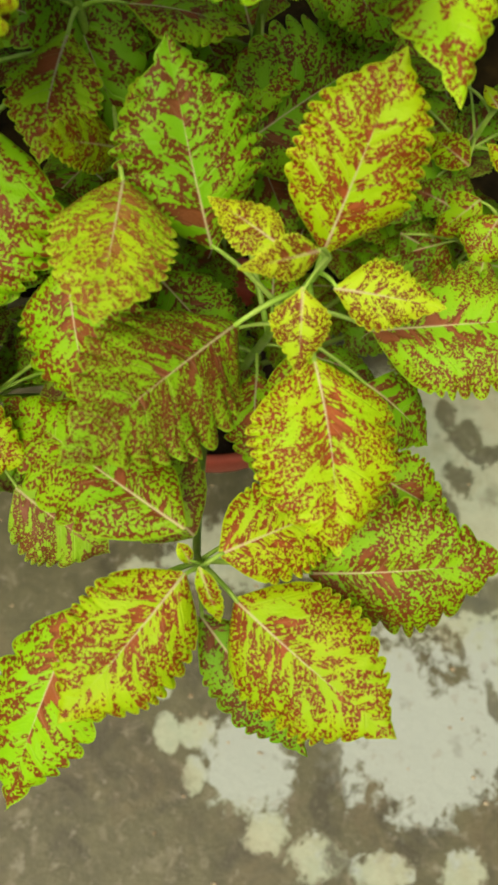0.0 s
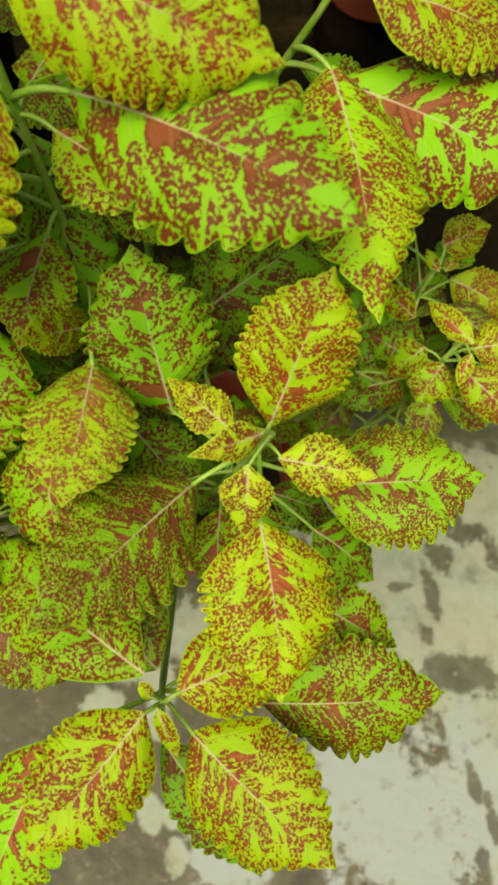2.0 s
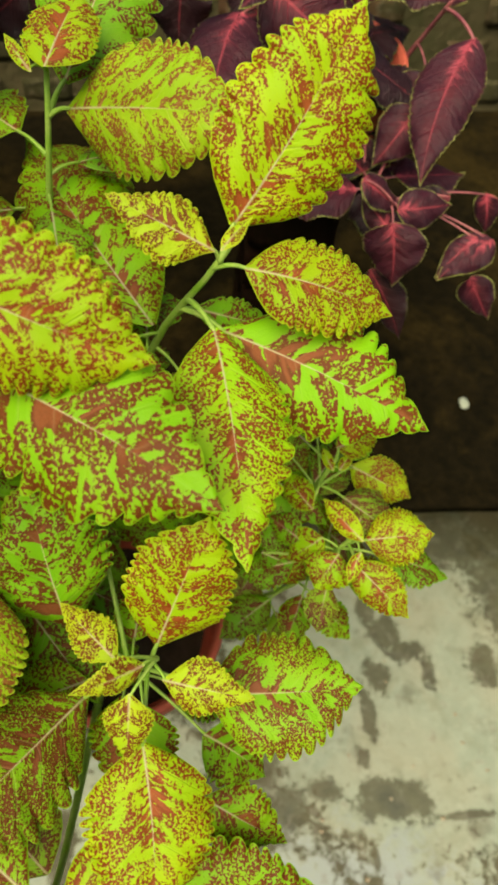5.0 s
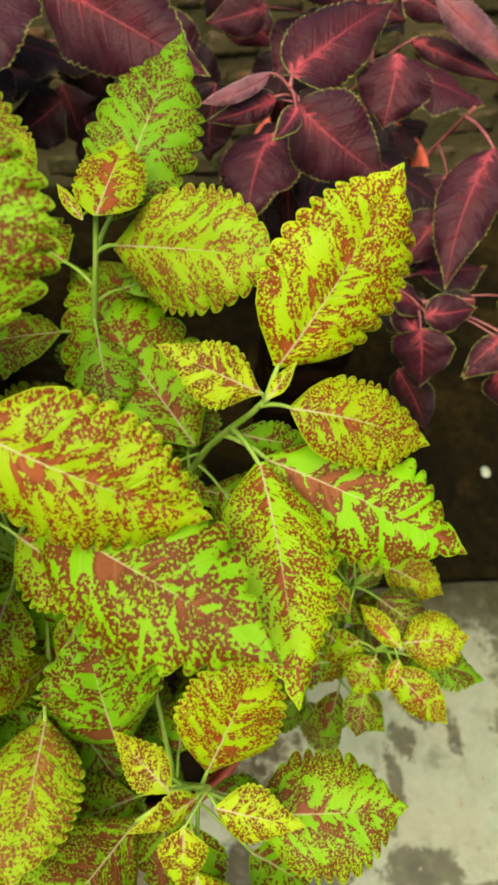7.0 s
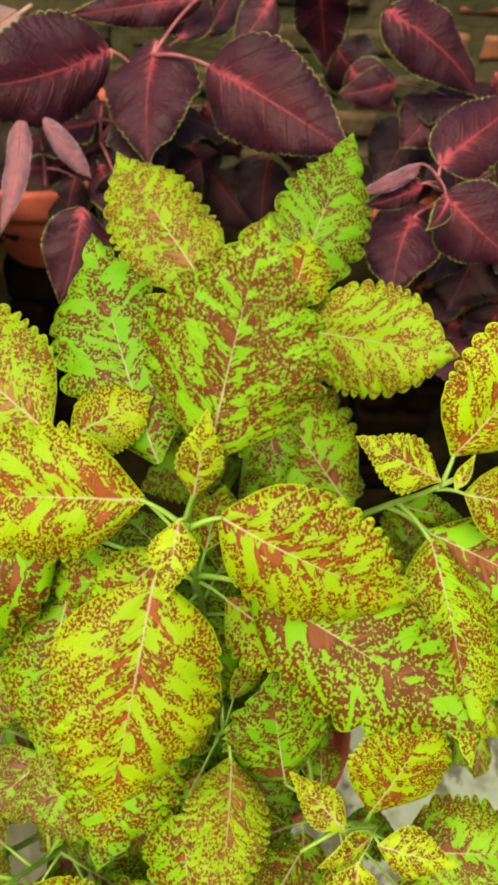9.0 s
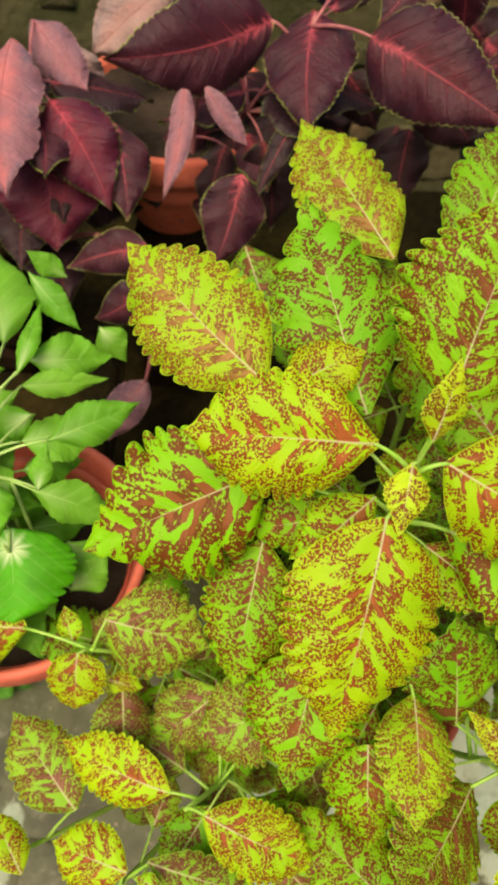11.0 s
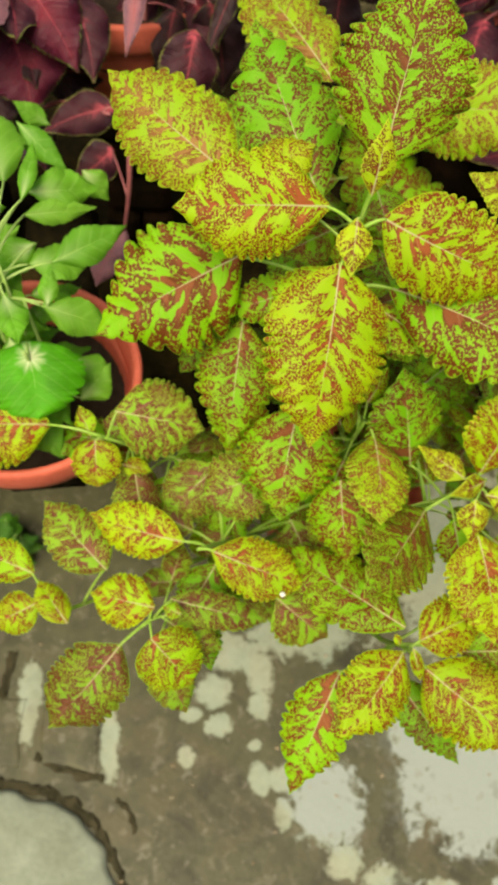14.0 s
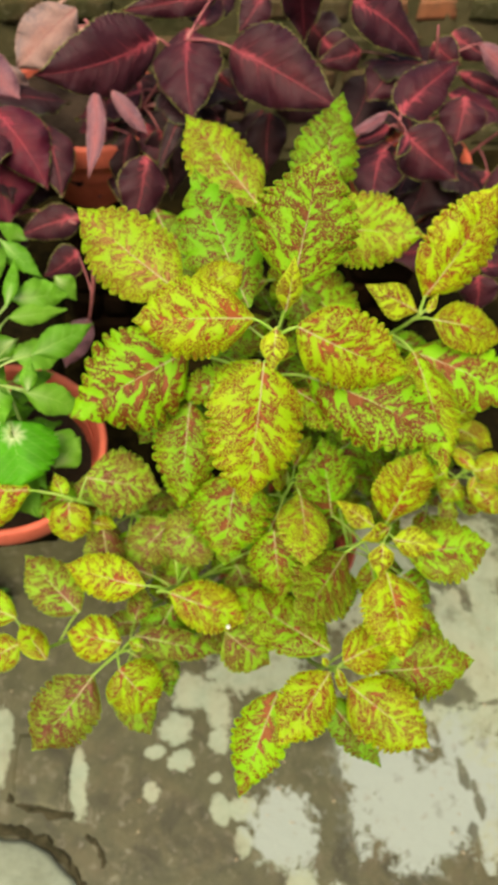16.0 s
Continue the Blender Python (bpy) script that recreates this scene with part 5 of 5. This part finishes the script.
# stems and leaves of one branch
stem(maroon_right, curve([(0.240, 0.830, 0.840), (0.190, 0.760, 0.970), (0.122, 0.690, 1.075)]), 0.0032, 0.0016, 'p')
stem(maroon_right, curve([(0.240, 0.820, 0.840), (0.240, 0.700, 0.880), (0.235, 0.580, 0.950)]), 0.0032, 0.0016, 'p')
stem(maroon_right, curve([(0.250, 0.840, 0.840), (0.230, 0.850, 1.000), (0.200, 0.840, 1.110)]), 0.0032, 0.0016, 'p')
stem(maroon_right, curve([(0.250, 0.830, 0.840), (0.290, 0.800, 0.950), (0.300, 0.750, 1.030)]), 0.0032, 0.0016, 'p')
leaf(maroon_right, 'p', (0.039, 0.959, 1.111), (0.069, 0.995, 0.995), 0.0296, -36)
leaf(maroon_right, 'p', (0.087, 0.859, 1.127), (0.202, 0.855, 1.052), 0.0309, 54)
leaf(maroon_right, 'p', (0.126, 0.677, 1.070), (0.199, 0.641, 1.030), 0.0338, 56, node=(0.131, 0.699, 1.062))
leaf(maroon_right, 'p', (0.111, 0.688, 1.038), (0.088, 0.613, 1.008), 0.0331, 3, node=(0.151, 0.719, 1.033))
leaf(maroon_right, 'p', (0.211, 0.722, 1.089), (0.200, 0.683, 1.047), 0.0306, 7, node=(0.154, 0.722, 1.028))
leaf(maroon_right, 'p', (0.123, 0.699, 1.081), (0.216, 0.779, 1.102), 0.0307, 30, node=(0.122, 0.690, 1.075))
leaf(maroon_right, 'k', (0.108, 0.696, 1.084), (0.051, 0.660, 1.078), 0.0068, -50, node=(0.122, 0.690, 1.075))
leaf(maroon_right, 'p', (0.123, 0.657, 1.080), (0.102, 0.625, 1.072), 0.0083, -22, node=(0.122, 0.690, 1.075))
leaf(maroon_right, 'p', (0.113, 0.694, 1.066), (0.055, 0.665, 1.061), 0.0115, -56, node=(0.131, 0.699, 1.062))
leaf(maroon_right, 'p', (0.309, 0.704, 1.020), (0.261, 0.602, 0.950), 0.0273, 1, node=(0.298, 0.761, 1.014))
leaf(maroon_right, 'p', (0.230, 0.557, 0.950), (0.238, 0.538, 0.900), 0.0261, 44, node=(0.235, 0.590, 0.944))
leaf(maroon_right, 'p', (0.309, 0.565, 0.930), (0.277, 0.548, 0.900), 0.0115, -24, node=(0.237, 0.620, 0.926))
leaf(maroon_right, 'p', (0.236, 0.572, 0.950), (0.284, 0.581, 0.950), 0.0165, 45, node=(0.235, 0.590, 0.944))
leaf(maroon_right, 'p', (0.236, 0.572, 0.930), (0.211, 0.595, 0.950), 0.0118, -46, node=(0.237, 0.620, 0.926))
leaf(maroon_right, 'k', (0.272, 0.858, 1.080), (0.364, 0.850, 1.020), 0.0157, 68, node=(0.217, 0.847, 1.054))
leaf(maroon_right, 'p', (0.272, 0.887, 1.020), (0.370, 0.845, 1.000), 0.0134, 63, node=(0.229, 0.850, 1.006))
leaf(maroon_right, 'q', (0.242, 0.755, 0.950), (0.312, 0.725, 0.900), 0.0334, 53, node=(0.202, 0.775, 0.945))
leaf(maroon_right, 'p', (0.096, 1.000, 1.000), (0.159, 0.984, 0.960), 0.0283, 70)
leaf(maroon_right, 'p', (0.205, 0.852, 1.080), (0.248, 0.836, 1.060), 0.0215, 67, node=(0.210, 0.844, 1.075))
leaf(maroon_right, 'p', (0.126, 0.900, 1.040), (0.066, 0.903, 1.020), 0.0209, -59, node=(0.222, 0.849, 1.036))
leaf(maroon_right, 'p', (0.169, 0.875, 1.040), (0.132, 0.844, 1.000), 0.0306, -25, node=(0.222, 0.849, 1.036))
leaf(maroon_right, 'p', (0.255, 0.914, 1.060), (0.320, 0.882, 1.040), 0.0198, 63, node=(0.222, 0.849, 1.036))
leaf(maroon_right, 'b', (-0.359, 0.884, 1.020), (-0.353, 0.852, 0.960), 0.0267, 2)
leaf(maroon_right, 'q', (-0.411, 0.772, 0.980), (-0.448, 0.740, 0.920), 0.0286, -50)
leaf(maroon_right, 'p', (0.206, 0.585, 0.970), (0.245, 0.583, 0.940), 0.0133, 33, node=(0.235, 0.580, 0.950))
leaf(maroon_right, 'q', (0.285, 0.592, 0.950), (0.247, 0.589, 0.930), 0.0126, -43, node=(0.235, 0.590, 0.944))
leaf(maroon_right, 'p', (0.322, 0.563, 0.930), (0.278, 0.545, 0.900), 0.0167, -26, node=(0.237, 0.620, 0.926))
leaf(maroon_right, 'p', (0.315, 0.560, 0.890), (0.343, 0.548, 0.850), 0.0160, 74)
leaf(maroon_right, 'q', (0.223, 0.558, 0.900), (0.259, 0.533, 0.840), 0.0183, 72)
leaf(maroon_right, 'p', (0.317, 0.597, 0.950), (0.329, 0.593, 0.910), 0.0114, 89, node=(0.236, 0.595, 0.941))
leaf(maroon_right, 'p', (0.290, 0.733, 0.970), (0.259, 0.718, 0.920), 0.0226, -35, node=(0.293, 0.793, 0.965))
leaf(maroon_right, 'p', (0.122, 0.719, 1.050), (0.122, 0.734, 1.010), 0.0112, -2, node=(0.142, 0.710, 1.045))
leaf(maroon_right, 'q', (0.185, 0.745, 0.950), (0.239, 0.734, 0.870), 0.0288, 52, node=(0.202, 0.775, 0.945))
leaf(maroon_right, 'q', (0.235, 0.696, 0.930), (0.222, 0.694, 0.860), 0.0243, -52, node=(0.239, 0.680, 0.890))
leaf(maroon_right, 'q', (0.151, 0.758, 0.950), (0.137, 0.714, 0.880), 0.0318, 5, node=(0.202, 0.775, 0.945))
leaf(maroon_right, 'p', (0.266, 0.673, 0.975), (0.233, 0.653, 0.930), 0.0218, -30, node=(0.238, 0.650, 0.907))
leaf(maroon_right, 'p', (0.133, 0.710, 0.990), (0.142, 0.704, 0.930), 0.0190, 62, node=(0.182, 0.751, 0.984))
leaf(maroon_right, 'p', (0.193, 0.806, 0.970), (0.221, 0.784, 0.920), 0.0282, 71, node=(0.202, 0.775, 0.945))
leaf(maroon_right, 'q', (0.166, 0.941, 0.980), (0.129, 0.877, 0.920), 0.0376, -10)
leaf(maroon_right, 'q', (0.017, 0.921, 0.980), (0.096, 0.904, 0.920), 0.0378, 64)
leaf(maroon_right, 'q', (0.203, 0.742, 0.990), (0.171, 0.681, 0.930), 0.0487, 1, node=(0.182, 0.751, 0.984))
leaf(maroon_right, 'q', (0.082, 1.047, 1.000), (0.156, 1.036, 0.950), 0.0352, 75)

# lower leaves inside the bushes; kinds g and q carry shade in their colour
def under_leaves(plant, line, kinds, lo, hi, count, size, seed):
    rng = random.Random(seed)
    pts = curve(line, 12)
    pts = [p for p in pts if lo < p.z < hi]
    turn = rng.uniform(0, 6.28)
    for i in range(count):
        p = pts[int((i + 0.5) / count * len(pts))]
        turn += 1.57 + rng.uniform(-0.4, 0.4)
        d = Vector((math.cos(turn), math.sin(turn), rng.uniform(-0.1, 0.25)))
        base = p + d * rng.uniform(0.015, 0.03)
        size_i = size * rng.uniform(0.75, 1.15)
        tip = base + (d + Vector((0, 0, -0.35))).normalized() * size_i
        leaf(plant, rng.choice(kinds), tuple(base), tuple(tip), size_i * rng.uniform(0.3, 0.38), rng.uniform(-15, 15), node=tuple(p))


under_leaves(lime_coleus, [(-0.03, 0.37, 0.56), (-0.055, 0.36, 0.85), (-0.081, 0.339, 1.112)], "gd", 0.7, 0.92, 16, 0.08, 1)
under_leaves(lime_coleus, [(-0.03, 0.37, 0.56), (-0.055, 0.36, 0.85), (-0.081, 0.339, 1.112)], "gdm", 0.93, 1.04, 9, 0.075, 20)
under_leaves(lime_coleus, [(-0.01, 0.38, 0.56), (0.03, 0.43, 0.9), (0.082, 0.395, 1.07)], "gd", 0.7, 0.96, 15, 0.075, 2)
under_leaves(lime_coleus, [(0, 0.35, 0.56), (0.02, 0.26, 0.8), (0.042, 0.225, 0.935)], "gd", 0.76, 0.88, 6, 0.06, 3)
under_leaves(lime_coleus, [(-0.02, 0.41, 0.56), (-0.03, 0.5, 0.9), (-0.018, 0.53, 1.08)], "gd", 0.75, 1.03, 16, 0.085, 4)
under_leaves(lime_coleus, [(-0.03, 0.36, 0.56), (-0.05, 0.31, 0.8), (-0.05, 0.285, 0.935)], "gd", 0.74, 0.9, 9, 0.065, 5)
under_leaves(low_coleus, [(-0.05, 0.36, 0.56), (-0.14, 0.26, 0.75), (-0.195, 0.2, 0.872)], "gdh", 0.66, 0.84, 10, 0.065, 6)
under_leaves(low_coleus, [(-0.07, 0.37, 0.56), (-0.2, 0.33, 0.78), (-0.275, 0.305, 0.885)], "gdh", 0.68, 0.86, 10, 0.065, 7)
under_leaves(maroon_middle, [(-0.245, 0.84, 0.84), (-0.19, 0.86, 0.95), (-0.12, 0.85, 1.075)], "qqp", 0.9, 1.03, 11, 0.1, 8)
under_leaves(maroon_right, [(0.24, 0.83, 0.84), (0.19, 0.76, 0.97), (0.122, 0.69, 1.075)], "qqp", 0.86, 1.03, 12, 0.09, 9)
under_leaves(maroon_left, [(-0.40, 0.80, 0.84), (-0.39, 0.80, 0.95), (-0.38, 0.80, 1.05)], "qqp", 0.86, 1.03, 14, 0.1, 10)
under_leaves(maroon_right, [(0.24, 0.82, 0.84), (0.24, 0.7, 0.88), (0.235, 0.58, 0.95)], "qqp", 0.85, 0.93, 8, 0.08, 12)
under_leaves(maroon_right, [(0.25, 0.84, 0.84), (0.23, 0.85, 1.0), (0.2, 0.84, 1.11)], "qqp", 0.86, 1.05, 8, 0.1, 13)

under_leaves(green_plant, [(-0.35, 0.39, 0.8), (-0.36, 0.41, 0.9), (-0.355, 0.42, 1.01)], "n", 0.84, 1.0, 18, 0.05, 14)
under_leaves(green_plant, [(-0.37, 0.39, 0.8), (-0.40, 0.42, 0.9), (-0.41, 0.43, 1.0)], "n", 0.84, 0.98, 18, 0.05, 15)
under_leaves(low_coleus, [(-0.06, 0.35, 0.56), (-0.17, 0.24, 0.7), (-0.245, 0.15, 0.825)], "gdh", 0.64, 0.8, 8, 0.055, 16)

bm = bmesh.new()
bmesh.ops.create_icosphere(bm, subdivisions=2, radius=0.0075)
for v in bm.verts:
    v.co = Vector((v.co.x, v.co.y * 1.3, v.co.z * 0.5)) + noise.noise_vector(v.co * 120) * 0.0015
chip = tagged(new("pebble", mesh_of("pebble", bm, CHIP)), "small pale chip lying on the mossy ledge", "pebble")
chip.location = (0.48, 0.71, 0.498)

bm = bmesh.new()
bmesh.ops.create_uvsphere(bm, u_segments=14, v_segments=8, radius=0.0024)
for v in bm.verts:
    v.co.z *= 0.75
bead = tagged(new("water_drop", mesh_of("water_drop", bm, PALE)), "bright white drop lying on a coleus leaf", "water drop")
bead.location = (-0.128, 0.153, 0.884)

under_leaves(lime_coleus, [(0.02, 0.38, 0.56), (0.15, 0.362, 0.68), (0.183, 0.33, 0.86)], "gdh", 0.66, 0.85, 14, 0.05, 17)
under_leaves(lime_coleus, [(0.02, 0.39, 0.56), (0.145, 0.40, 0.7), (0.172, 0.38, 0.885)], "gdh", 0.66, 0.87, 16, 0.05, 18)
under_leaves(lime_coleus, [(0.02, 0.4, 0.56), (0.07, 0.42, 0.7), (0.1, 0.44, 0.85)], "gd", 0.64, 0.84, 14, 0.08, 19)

# small stones and grit on the paving
rng = random.Random(33)
bm = bmesh.new()
for i in range(90):
    size = rng.uniform(0.0012, 0.0034)
    at = Vector((rng.uniform(-0.6, 0.6), rng.uniform(-0.12, 0.5), size * 0.2))
    made = bmesh.ops.create_icosphere(bm, subdivisions=1, radius=size)["verts"]
    for v in made:
        v.co = Vector((v.co.x * 1.3, v.co.y, v.co.z * 0.6)) + noise.noise_vector(v.co * 300 + at * 50) * size * 0.4 + at
tagged(new("grit", mesh_of("grit", bm, GRIT)), "scattered pale grit and tiny stones on the paving", "grit", kind="stuff")

# a low weed growing out of the paving by the pot
weed = thing("weed", (-0.556, 0.537, 0.0), label="low dark green weed growing out of the paving", category="weed")
rng = random.Random(5)
root = Vector((-0.556, 0.537, 0.0))
for i in range(9):
    turn = i * 2.4
    top = root + Vector((math.cos(turn) * 0.05 * rng.uniform(0.3, 1), math.sin(turn) * 0.05 * rng.uniform(0.3, 1), rng.uniform(0.05, 0.13)))
    stem(weed, bend(root, top, 0.004), 0.0012, 0.0007, "n")
    for k in range(3):
        a = turn + k * 2.1 + rng.uniform(-0.4, 0.4)
        p = root.lerp(top, 0.5 + 0.25 * k)
        base = p + Vector((math.cos(a), math.sin(a), 0.2)) * 0.004
        leaf(weed, "x", tuple(base), tuple(base + Vector((math.cos(a), math.sin(a), -0.1)) * rng.uniform(0.035, 0.055)), rng.uniform(0.012, 0.018), 0, node=tuple(p))
